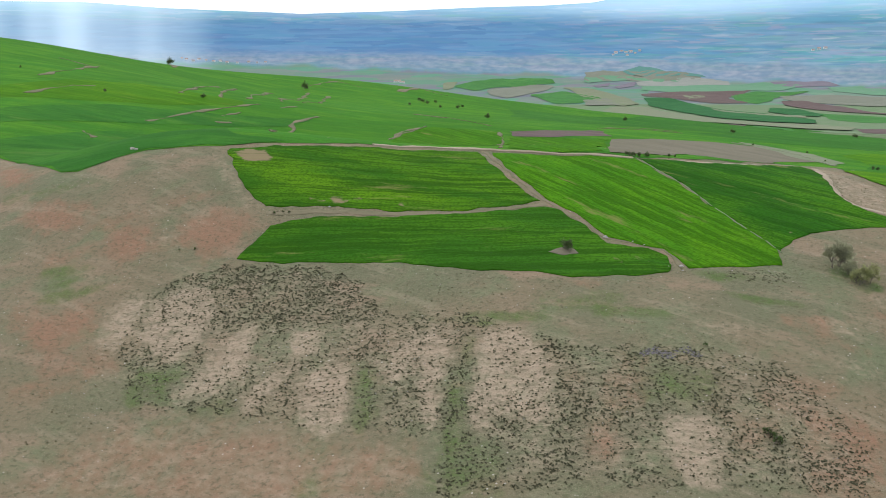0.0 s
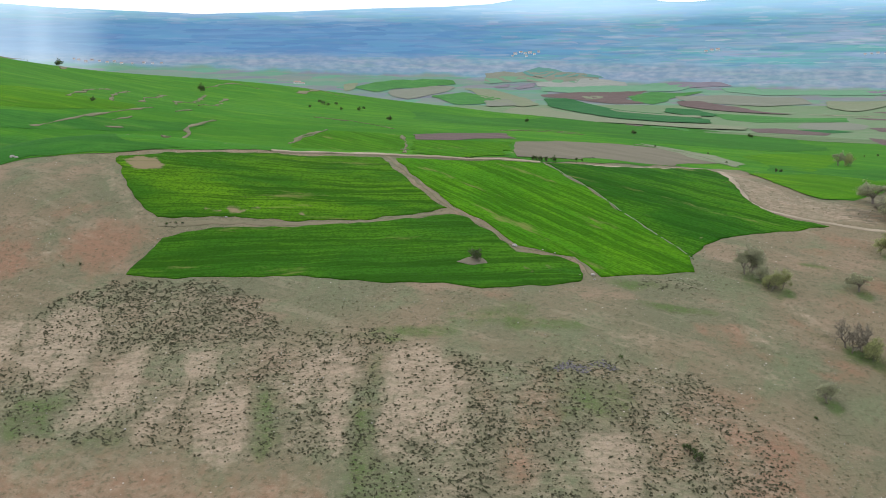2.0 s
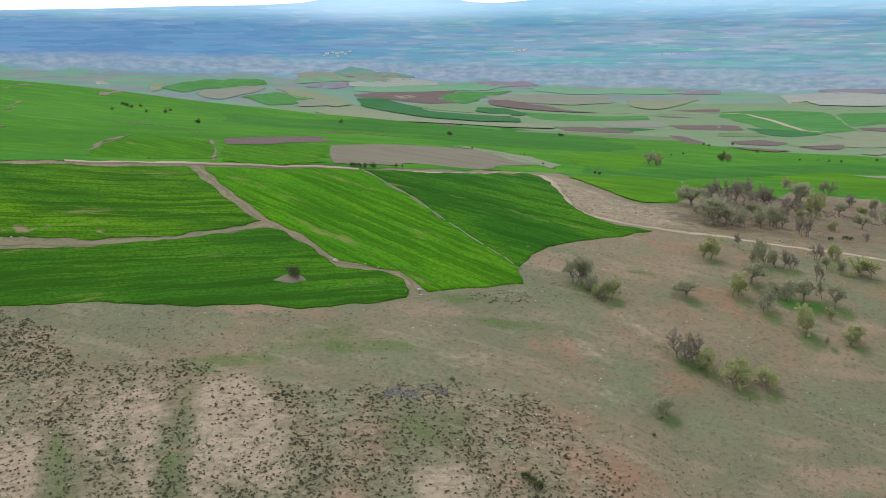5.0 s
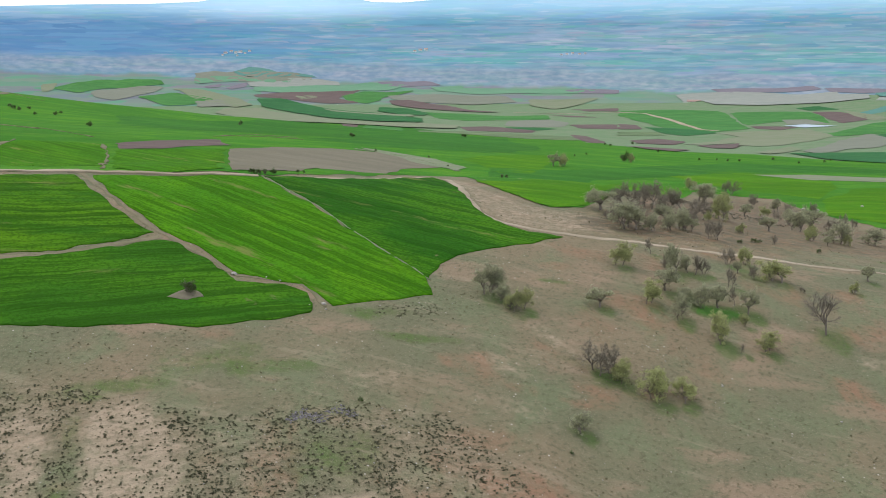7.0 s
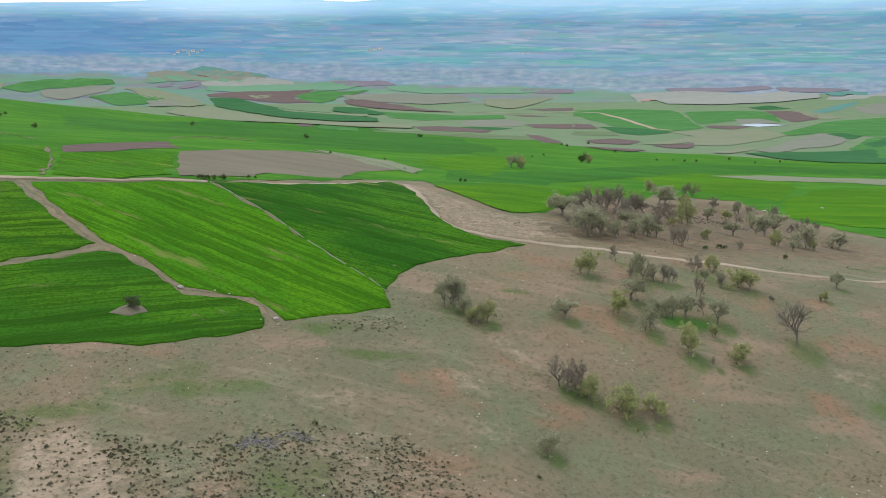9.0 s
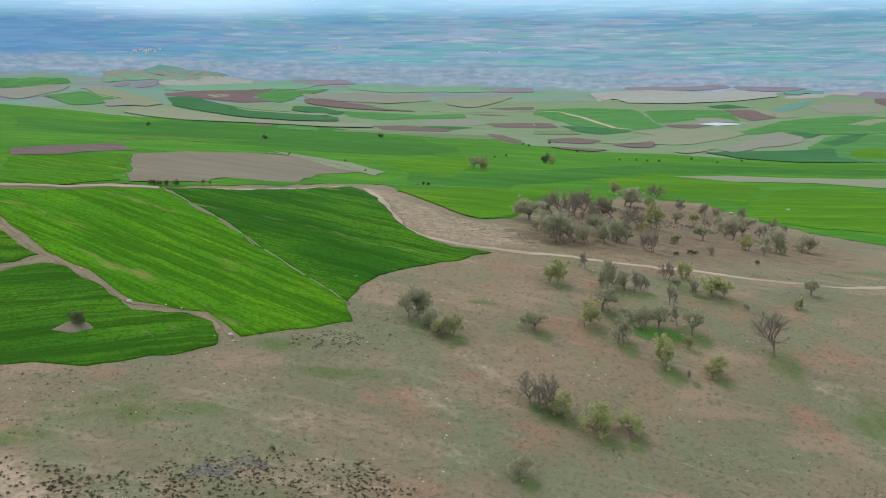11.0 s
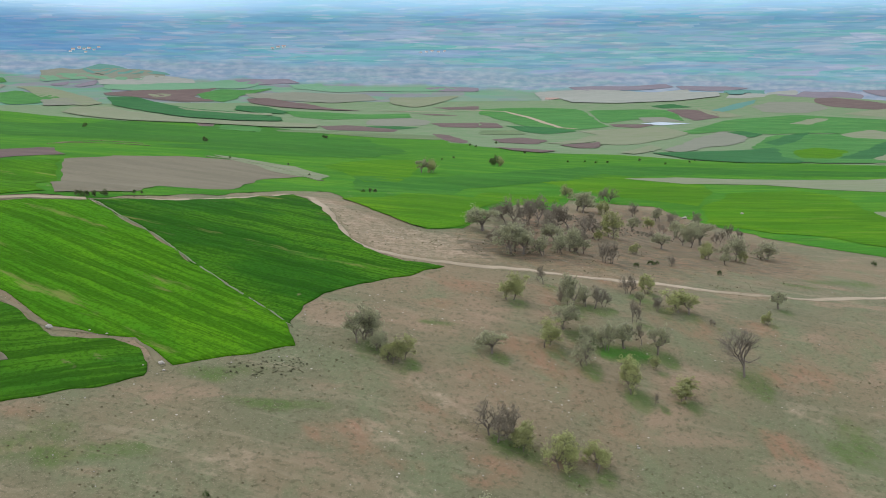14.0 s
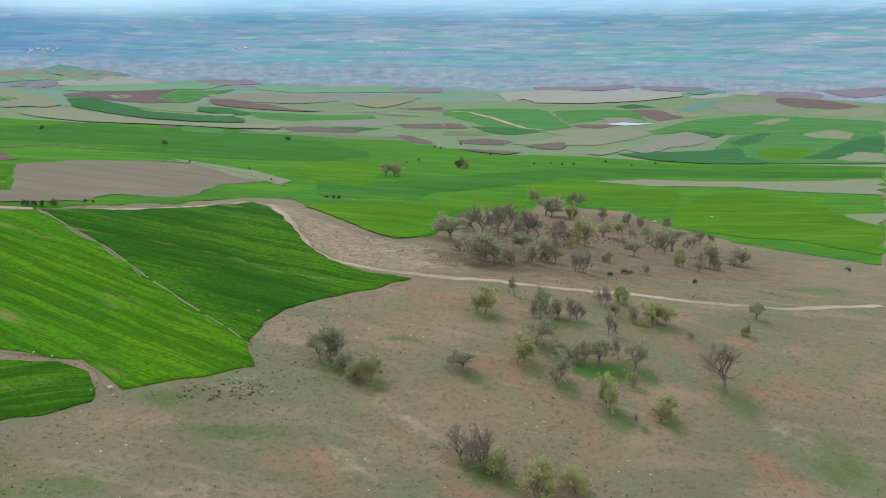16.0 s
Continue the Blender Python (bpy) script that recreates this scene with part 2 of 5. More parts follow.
GULLY_A = [
    (-10.6, 129.3), (-8.1, 128.7), (-7.2, 116.5), (-10.4, 117.3),
]
GULLY_B = [
    (-0.8, 105.0), (-0.2, 114.1), (1.0, 121.3), (2.2, 132.6), (3.8, 134.3), (3.1, 126.3),
    (2.5, 116.4), (3.1, 112.5), (6.3, 110.1), (6.5, 102.9), (-1.9, 104.4),
]
GULLY_C = [
    (-38.9, 126.8), (-37.2, 130.7), (-32.9, 133.3), (-32.9, 127.2), (-33.6, 124.5), (-37.8, 124.1),
]
GULLY_D = [
    (-30.1, 123.8), (-25.8, 126.0), (-23.8, 125.7), (-25.2, 122.3), (-29.1, 122.2),
]
GULLY_E = [
    (22.0, 122.9), (27.5, 124.0), (31.2, 123.0), (31.8, 117.7), (27.0, 115.5), (21.6, 116.5),
]
BANK = [
    (70.6, 218.4), (74.5, 213.2), (74.5, 199.4), (76.6, 187.8), (81.4, 183.2), (86.2, 180.4),
    (83.4, 169.3), (73.2, 170.3), (67.4, 174.9), (66.2, 181.2), (68.6, 192.2), (71.1, 209.3),
]
RED_KNOLL = [
    (87.2, 180.5), (103.2, 197.6), (156.0, 259.0), (172.8, 250.7), (169.2, 226.7), (144.3, 204.6),
    (120.0, 192.9), (104.6, 183.6), (89.4, 172.0),
]
RUBBLE = [
    (22.5, 126.6), (25.0, 126.9), (30.5, 126.6), (30.9, 125.4), (27.0, 125.0), (22.9, 125.5),
]
SCRUB_EDGE = [
    (38.0, 147.3), (42.3, 147.3), (47.1, 147.4), (47.1, 145.0), (43.5, 144.3), (39.0, 145.2),
]
SCRUB_TOP = [
    (-27.1, 168.4), (-23.2, 168.7), (-22.8, 167.4), (-26.6, 167.1),
]
DENSE_SCRUB = [
    (-39.5, 150.6), (-31.1, 154.6), (-17.2, 153.1), (-10.3, 146.9), (-6.9, 138.5), (-16.3, 137.9),
    (-26.0, 138.9), (-37.1, 141.9),
]
LEFT_SLOPE = [
    (-79.3, 195.1), (-63.2, 183.6), (-45.7, 182.6), (-37.0, 181.5), (-31.1, 169.1), (-27.1, 165.7),
    (-29.9, 157.1), (-36.6, 153.6), (-41.9, 146.1), (-43.6, 136.1), (-40.2, 126.8), (-50.3, 119.5),
]
HILL_PATH_B = [
    (-10.4, 373.7), (1.1, 369.2), (15.5, 344.3),
]
HILL_PATH_D = [
    (-14.6, 300.4), (-11.7, 314.4), (-5.0, 330.6),
]
HILL_PATH_E = [
    (11.0, 206.3), (16.8, 308.4), (17.1, 327.0),
]
HILL_PATH_F = [
    (53.1, 378.1), (64.1, 390.7), (76.3, 395.8), (86.3, 391.2),
]
HILL_PATH_K = [
    (56.5, 384.3), (73.2, 411.5), (86.4, 403.8),
]
STRIP_TOP = [
    (8.8, 199.5), (22.0, 197.8), (33.2, 197.1),
]
STRIP_REST = [
    (47.3, 150.0), (42.8, 149.4), (33.7, 148.9), (33.1, 152.0), (32.1, 154.9), (28.4, 156.7),
    (24.2, 159.2), (23.3, 161.9), (20.7, 168.4), (16.7, 174.3), (13.1, 183.2), (10.3, 192.2),
]
EAST_REST = [
    (45.7, 198.0), (57.7, 204.4), (70.8, 215.9), (70.4, 205.7), (68.1, 192.3), (65.6, 181.6),
    (66.2, 174.3), (69.0, 169.8), (73.8, 167.3), (67.6, 164.5), (61.6, 163.0), (55.1, 160.9),
    (51.3, 158.4), (48.7, 154.9),
]
# patches of ground cover: x, y, half width across the slope, half length along it
RED_SOIL = [
    (-55.2, 144.3, 5.7, 4.7), (-40.8, 173.1, 5.5, 2.0), (-51.4, 168.9, 6.4, 2.4), (-42.9, 133.6, 3.7, 3.7), (-49.3, 127.5, 5.1, 3.0), (32.8, 111.9, 4.4, 4.9),
    (39.3, 109.6, 4.4, 4.4), (16.6, 111.9, 2.8, 5.6), (41.8, 120.2, 4.2, 2.5), (65.4, 139.8, 3.4, 2.1), (96.6, 160.1, 4.4, 3.3), (106.1, 144.3, 4.3, 3.1),
    (-47.8, 162.1, 4.0, 3.2), (-47.2, 133.6, 6.0, 5.1), (-35.6, 169.4, 2.7, 2.3), (-41.6, 161.2, 3.5, 3.0), (-29.5, 164.3, 3.9, 3.1), (-66.3, 175.8, 3.9, 4.1),
    (-55.9, 160.8, 5.3, 2.8), (15.3, 121.6, 1.6, 1.6), (23.3, 122.9, 1.1, 5.8), (19.6, 119.7, 2.0, 6.5), (41.5, 114.8, 4.1, 3.7), (46.9, 110.3, 3.5, 2.7),
    (37.1, 117.7, 2.9, 2.4), (45.4, 133.6, 3.7, 1.8), (50.3, 128.1, 2.6, 1.6), (56.0, 136.2, 1.2, 1.4), (46.5, 132.5, 3.0, 2.0), (72.5, 144.8, 5.5, 4.3),
    (74.0, 160.0, 6.1, 3.7), (96.7, 145.8, 5.5, 4.4), (103.3, 132.4, 4.7, 2.7), (89.9, 123.9, 3.6, 2.9), (109.9, 185.1, 15.8, 14.4), (67.6, 156.3, 3.2, 2.1),
    (56.3, 124.6, 3.3, 1.1), (58.9, 126.5, 3.9, 1.8), (45.8, 134.0, 4.5, 1.7), (19.4, 144.0, 3.1, 1.4),
]
TURF = [
    (-52.4, 149.8, 5.0, 2.2), (-55.2, 156.1, 4.3, 2.4), (-14.0, 108.6, 1.5, 2.0), (-9.3, 120.7, 1.2, 6.2), (1.0, 114.3, 1.0, 10.5), (-8.9, 124.7, 0.8, 4.4),
    (53.5, 120.2, 1.6, 0.8), (83.2, 141.0, 3.9, 2.8), (80.9, 145.9, 2.2, 2.8), (96.0, 152.3, 2.1, 2.9), (56.1, 143.8, 2.3, 0.8), (81.8, 145.5, 2.5, 2.1),
    (84.2, 130.9, 1.8, 0.8), (79.9, 133.8, 1.8, 0.8), (131.6, 162.7, 3.5, 3.3), (95.6, 150.7, 2.8, 2.0), (-35.6, 130.0, 4.3, 2.9), (6.9, 135.8, 8.6, 2.0),
    (21.8, 136.2, 9.1, 1.8), (37.7, 146.3, 4.9, 1.8), (40.9, 139.7, 6.8, 1.2), (96.6, 119.9, 3.0, 3.0), (65.0, 151.2, 3.7, 0.7),
]
# trees and bushes: x, y, height, kind, crown width to height
SLOPE_TREES = [
    (76.9, 155.6, 3.2, 'green', 1.05), (84.4, 159.9, 2.5, 'bare', 0.60), (83.9, 152.6, 4.1, 'olive', 0.60), (83.1, 153.6, 2.4, 'bare', 0.70), (86.2, 152.9, 2.4, 'olive', 0.90),
    (86.9, 151.9, 2.8, 'bare', 0.80), (88.5, 152.2, 2.2, 'bare', 0.90), (79.4, 147.4, 3.0, 'olive', 1.10), (74.9, 144.1, 3.1, 'green', 0.95), (95.2, 156.2, 2.7, 'bare', 0.85),
    (98.3, 156.3, 2.5, 'green', 0.90), (94.2, 152.4, 1.8, 'olive', 0.70), (89.8, 147.7, 2.9, 'bare', 0.55), (95.2, 150, 2.2, 'bare', 0.70), (98.5, 148.9, 3.1, 'green', 1.40),
    (80.4, 144.7, 1.7, 'olive', 1.60), (81.8, 142.2, 3.1, 'olive', 0.65), (84.1, 142, 3.1, 'olive', 0.85), (86.9, 142.4, 2.6, 'bare', 0.50), (87.6, 140.2, 3.3, 'olive', 0.70),
    (77, 139.8, 3.3, 'olive', 0.75), (94.8, 133.9, 5.6, 'tall', 0.85), (114.6, 149.1, 2.4, 'olive', 0.90), (108.3, 144.7, 1.7, 'green', 0.75), (100, 145.4, 1.0, 'bare', 0.90),
    (67.7, 143.9, 2.5, 'olive', 1.20), (85.1, 137.6, 1.6, 'green', 0.75), (54.3, 148.8, 3.9, 'olive', 0.85), (55.1, 148.9, 3.0, 'olive', 0.85), (55.5, 146.5, 2.4, 'olive', 0.95),
    (56, 144.5, 2.6, 'green', 0.90), (57.4, 144.8, 2.5, 'green', 0.90), (79.3, 134.1, 3.8, 'green', 0.70), (84.4, 131.4, 2.4, 'green', 1.20), (80.6, 131.5, 1.3, 'bare', 0.60),
    (60.2, 130.2, 3.7, 'bare', 1.00), (62, 130, 3.2, 'bare', 0.75), (62.1, 128.1, 2.7, 'green', 1.00), (64.8, 124.9, 3.4, 'green', 1.10), (67.9, 124.1, 2.5, 'green', 1.15),
    (53.2, 120.2, 2.3, 'olive', 1.10),
]
FIELD_TREES = [
    (157.4, 344.5, 4.3, 'olive'), (161.1, 345.8, 4.3, 'green'), (215.1, 396.0, 3.8, 'green'), (213.7, 397.7, 4.2, 'dark'),
]
GROVE_TREES = [
    (90.2, 186.3, 3.6, 'olive', 1.20), (98.9, 192.8, 4.4, 'bare', 1.20), (103, 192.2, 4.9, 'bare', 0.85), (88, 173.7, 4.5, 'olive', 1.15), (89.3, 172.9, 3.6, 'olive', 0.90),
    (88.3, 177.7, 3.2, 'bare', 1.00), (100, 184.6, 4.0, 'bare', 0.80), (108.3, 193.9, 4.0, 'bare', 0.90), (109.1, 191.5, 3.9, 'bare', 1.00), (98.7, 179.7, 3.1, 'olive', 1.00),
    (92.1, 172, 2.7, 'olive', 0.90), (96.1, 173.7, 2.8, 'olive', 0.90), (99.4, 175.8, 3.8, 'olive', 0.80), (100.6, 175.1, 2.4, 'olive', 1.00), (110.5, 187.6, 3.6, 'bare', 1.10),
    (159.4, 261.8, 4.7, 'olive', 1.40), (173.6, 288.4, 3.5, 'green', 0.85), (180.3, 279.4, 3.9, 'bare', 1.20), (163.6, 257.9, 3.1, 'green', 0.90), (116.6, 189.6, 4.3, 'green', 0.75),
    (110.8, 185.5, 1.8, 'green', 0.80), (101, 169.8, 3.0, 'bare', 0.60), (102.1, 169.5, 3.2, 'bare', 0.60), (133.4, 206.1, 2.7, 'olive', 0.90), (112.4, 177.8, 1.8, 'green', 0.80),
    (157.4, 231.9, 2.5, 'green', 0.90), (169.5, 253.9, 3.5, 'bare', 0.80), (171.5, 246.8, 3.1, 'olive', 0.80), (124.3, 186.2, 2.7, 'olive', 1.00), (150.7, 214.7, 3.6, 'olive', 0.90),
    (163.4, 227.5, 2.1, 'green', 0.90), (138.1, 196.1, 3.6, 'olive', 1.00), (148.4, 204.6, 4.7, 'olive', 1.00), (173.3, 234.9, 3.7, 'bare', 1.00), (159.9, 212.6, 3.0, 'bare', 0.80),
    (130.3, 182.2, 2.8, 'green', 0.90), (171.5, 222.6, 3.2, 'bare', 0.70), (174.2, 222.3, 2.2, 'bare', 0.80), (138.8, 184.7, 4.0, 'olive', 1.00), (139.4, 183, 2.0, 'green', 0.80),
    (131.1, 178.2, 1.9, 'olive', 0.80), (153.9, 193, 3.2, 'olive', 1.30), (114.3, 171.1, 1.6, 'bare', 0.80), (170, 239.8, 3.4, 'bare', 0.80), (154.3, 223.7, 2.1, 'bare', 0.80),
    (108.4, 203.4, 2.5, 'bare', 1.00), (113.9, 209, 2.6, 'bare', 1.00), (131.4, 198, 1.5, 'bare', 0.90), (120.4, 212.8, 1.8, 'bare', 0.90), (99.6, 197.9, 2.1, 'bare', 1.10),
    (105.2, 182.6, 2.7, 'bare', 0.90), (119.7, 199.3, 2.5, 'bare', 0.90), (94.6, 182.8, 2.9, 'bare', 1.10),
]
BUSHES = [
    (34.3, 111.2, 0.9), (35.0, 109.6, 1.1), (34.8, 110.6, 0.8), (31.4, 127.4, 0.6), (17.8, 154.4, 1.8), (106.1, 168.9, 0.7),
    (109.8, 170.4, 0.8), (111.2, 170.7, 0.7), (120.2, 167.1, 0.8), (176.0, 187.3, 1.0), (89.4, 227.3, 0.9), (90.5, 227.4, 0.8),
    (110.7, 280.7, 0.9), (33.7, 200.1, 1.0), (34.7, 199.7, 1.0), (35.8, 199.8, 1.0), (37.2, 200.6, 1.0), (42.0, 203.5, 0.6),
    (43.2, 203.8, 0.5), (50.4, 117.0, 0.4), (-24.8, 168.1, 0.4), (-26.1, 167.9, 0.4), (-23.8, 167.9, 0.4), (-36.6, 159.2, 0.4),
    (-38.8, 159.1, 0.3),
]
FAR_TREES = [
    (-69.6, 552.9, 4.3), (-75.1, 345.6, 1.6), (-148.0, 602.7, 4.2), (-101.9, 333.1, 1.1), (17.8, 444.7, 2.3), (7.2, 543.4, 2.2),
    (9.7, 557.9, 1.7), (-10.4, 560.5, 2.3), (-7.8, 557.0, 2.0), (-4.1, 568.5, 1.8), (-12.3, 571.4, 1.8), (-1.2, 537.1, 1.7),
    (-16.3, 536.7, 1.4), (115.9, 699.7, 2.2), (118.5, 449.2, 1.9), (259.8, 694.5, 2.7), (-142.7, 374.2, 0.8), (128.3, 487.4, 1.6),
    (261.9, 695.2, 2.2), (112.4, 682.2, 2.0), (100.1, 353.8, 1.0), (114.4, 344.2, 0.8), (111.2, 318.3, 0.7), (311.1, 588.3, 1.6),
    (466.4, 835.1, 2.8), (294.9, 508.5, 1.7), (294.2, 446.5, 1.3), (301.9, 448.7, 1.3), (337.0, 470.8, 1.7), (277.8, 444.5, 1.2),
    (336.2, 450.1, 1.3), (292.0, 452.1, 1.0), (363.0, 465.2, 1.4), (382.8, 484.4, 1.2), (217.5, 437.9, 1.1), (201.3, 416.5, 0.9),
    (328.1, 626.1, 1.7),
]
ROCKS = [
    (23.9, 159.2, 0.8), (33.0, 149.2, 0.6), (-55.1, 194.6, 1.0), (-54.2, 193.7, 0.7), (-24.5, 124.9, 0.3), (32.9, 147.8, 0.3),
    (27.6, 157.3, 0.3), (29.1, 156.2, 0.3), (74.2, 126.1, 0.2), (202.1, 251.9, 1.0), (182.1, 250.0, 1.2), (185.4, 248.4, 0.8),
    (53.0, 157.2, 0.2), (-17.7, 169.7, 0.4), (31.2, 149.1, 0.3), (2.4, 119.1, 0.2), (74.1, 125.8, 0.3), (84.3, 117.7, 0.3),
    (39.6, 147.5, 0.2), (44.7, 147.7, 0.2),
]
FARM = [
    (1386.1, 2174.8, 28.8), (-133.9, 3227.0, 20.0), (-118.4, 3207.8, 13.3),
]
VILLAGE = [
    (578.1, 3717.1, 11.7), (599.8, 3735.2, 9.8), (611.8, 3715.2, 9.7), (627.8, 3721.0, 11.7), (638.9, 3696.7, 7.8), (659.5, 3729.7, 9.8),
    (565.4, 3694.6, 7.7), (605.3, 3651.8, 7.7), (-831.5, 3594.8, 9.5), (-806.6, 3581.1, 9.5), (-794.9, 3611.5, 9.6), (-768.7, 3600.4, 7.6),
    (-742.8, 3589.7, 9.5), (-723.4, 3602.8, 9.5), (-696.5, 3576.9, 9.4), (-664.8, 3582.5, 7.5), (-632.4, 3606.6, 9.5), (-604.0, 3601.3, 7.5),
    (-848.6, 3606.1, 7.7), (-579.2, 3618.4, 7.6), (1646.5, 3348.4, 7.6), (1671.2, 3356.0, 9.6), (1686.5, 3336.4, 7.6), (1707.5, 3336.1, 7.6),
    (1620.1, 3337.0, 7.6), (1220.5, 3607.4, 11.7), (1239.2, 3603.6, 11.7), (1199.6, 3604.6, 9.7),
]


def land(x, y):
    """Height of the land at x, y (numbers or arrays)."""
    x, y = np.asarray(x, float), np.asarray(y, float)
    z = np.full(np.broadcast(x, y).shape, -18.0)
    for cx, cy, r, h in FOLDS + KNOLLS + HILLS:
        z = z + h * np.exp(-((x - cx) ** 2 + (y - cy) ** 2) / (2 * r * r))
    r, az = np.hypot(x, y), np.degrees(np.arctan2(x, y))
    top = np.interp(az, [s[0] for s in SKYLINE], [s[1] for s in SKYLINE])
    far = np.clip((r - 2500) / 2300, 0, 1)
    z = z + (top + 18) * far ** 1.6
    # small unevenness of the near slope
    near = np.clip((420 - r) / 200, 0, 1)
    z = z + near * (0.10 * np.sin(x * 0.43 + 1.3 * np.sin(y * 0.21)) * np.sin(y * 0.37 + 0.8 * np.sin(x * 0.17)) + 0.05 * np.sin(x * 1.1 + y * 0.7) * np.sin(y * 1.3 - x * 0.5))
    # spurs and gullies of the far slope
    f = np.clip((r - 2700) / 500, 0, 1) * np.clip((4650 - r) / 500, 0.12, 1)
    z = z + f * (5 * np.sin(r * 0.011 + 1.6 * np.sin(az * 0.13) + az * 0.05) + 2.5 * np.sin(r * 0.027 + 2.2 * np.sin(az * 0.21 + 1)) * np.sin(az * 0.33 + r * 0.002) + 4 * np.sin(az * 1.3 + np.sin(r * 0.008) * 2) * np.sin(r * 0.006 + az * 0.3))
    z = z + np.clip((r - 3150) / 150, 0, 1) * np.clip((3700 - r) / 150, 0, 1) * 5 * np.abs(np.sin(az * 2.4 + np.sin(r * 0.01)))
    return z


def height(x, y):
    return float(land(x, y))


def ripple(x, y, s):
    """Soft noise between -1 and 1 on the plan, of size s."""
    return noise.noise(Vector((x / s, y / s, 3.7)))


# ---- materials ----
def nodes_of(name):
    m = bpy.data.materials.new(name)
    m.use_nodes = True
    t = m.node_tree
    return m, t, t.nodes["Principled BSDF"]


def add(t, kind, **values):
    n = t.nodes.new("ShaderNode" + kind)
    for k, v in values.items():
        n.inputs[k.replace("_", " ")].default_value = v
    return n


def noise_at(t, scale, detail=4, stretch=(1, 1, 1), turn=0.0):
    c = add(t, "TexCoord")
    spin, mp = add(t, "Mapping"), add(t, "Mapping")
    spin.inputs["Rotation"].default_value = (0, 0, turn)
    mp.inputs["Scale"].default_value = stretch
    n = add(t, "TexNoise", Scale=scale, Detail=detail, Roughness=0.6)
    t.links.new(c.outputs["Object"], spin.inputs[0])
    t.links.new(spin.outputs[0], mp.inputs[0])
    t.links.new(mp.outputs[0], n.inputs["Vector"])
    return n.outputs["Fac"]


def ramp(t, fac, stops):
    r = add(t, "ValToRGB")
    e = r.color_ramp.elements
    while len(e) < len(stops):
        e.new(0.5)
    for el, (p, c) in zip(e, stops):
        el.position, el.color = p, (*c, 1) if len(c) == 3 else c
    t.links.new(fac, r.inputs[0])
    return r.outputs[0]


def grey(t, fac, lo, hi):
    r = add(t, "MapRange", From_Min=lo, From_Max=hi)
    r.interpolation_type = "SMOOTHSTEP"
    t.links.new(fac, r.inputs["Value"])
    return r.outputs[0]


def mix(t, fac, a, b, mode="MIX"):
    n = add(t, "Mix")
    n.data_type, n.blend_type = "RGBA", mode
    for socket, v in ((n.inputs[0], fac), (n.inputs[6], a), (n.inputs[7], b)):
        if isinstance(v, (int, float)):
            socket.default_value = v
        elif isinstance(v, tuple):
            socket.default_value = (*v, 1)
        else:
            t.links.new(v, socket)
    return n.outputs[2]


def times(t, a, b):
    n = add(t, "Math")
    n.operation = "MULTIPLY"
    for s, v in zip(n.inputs, (a, b)):
        if isinstance(v, (int, float)):
            s.default_value = v
        else:
            t.links.new(v, s)
    return n.outputs[0]


def finish(t, b, colour, rough=0.9, bump=None, strength=0.4, dist=0.1):
    if isinstance(colour, tuple):
        b.inputs["Base Color"].default_value = (*colour, 1)
    else:
        t.links.new(colour, b.inputs["Base Color"])
    b.inputs["Roughness"].default_value = rough
    b.inputs["Specular IOR Level"].default_value = 0.15
    if bump is not None:
        n = add(t, "Bump", Strength=strength, Distance=dist)
        t.links.new(bump, n.inputs["Height"])
        t.links.new(n.outputs[0], b.inputs["Normal"])


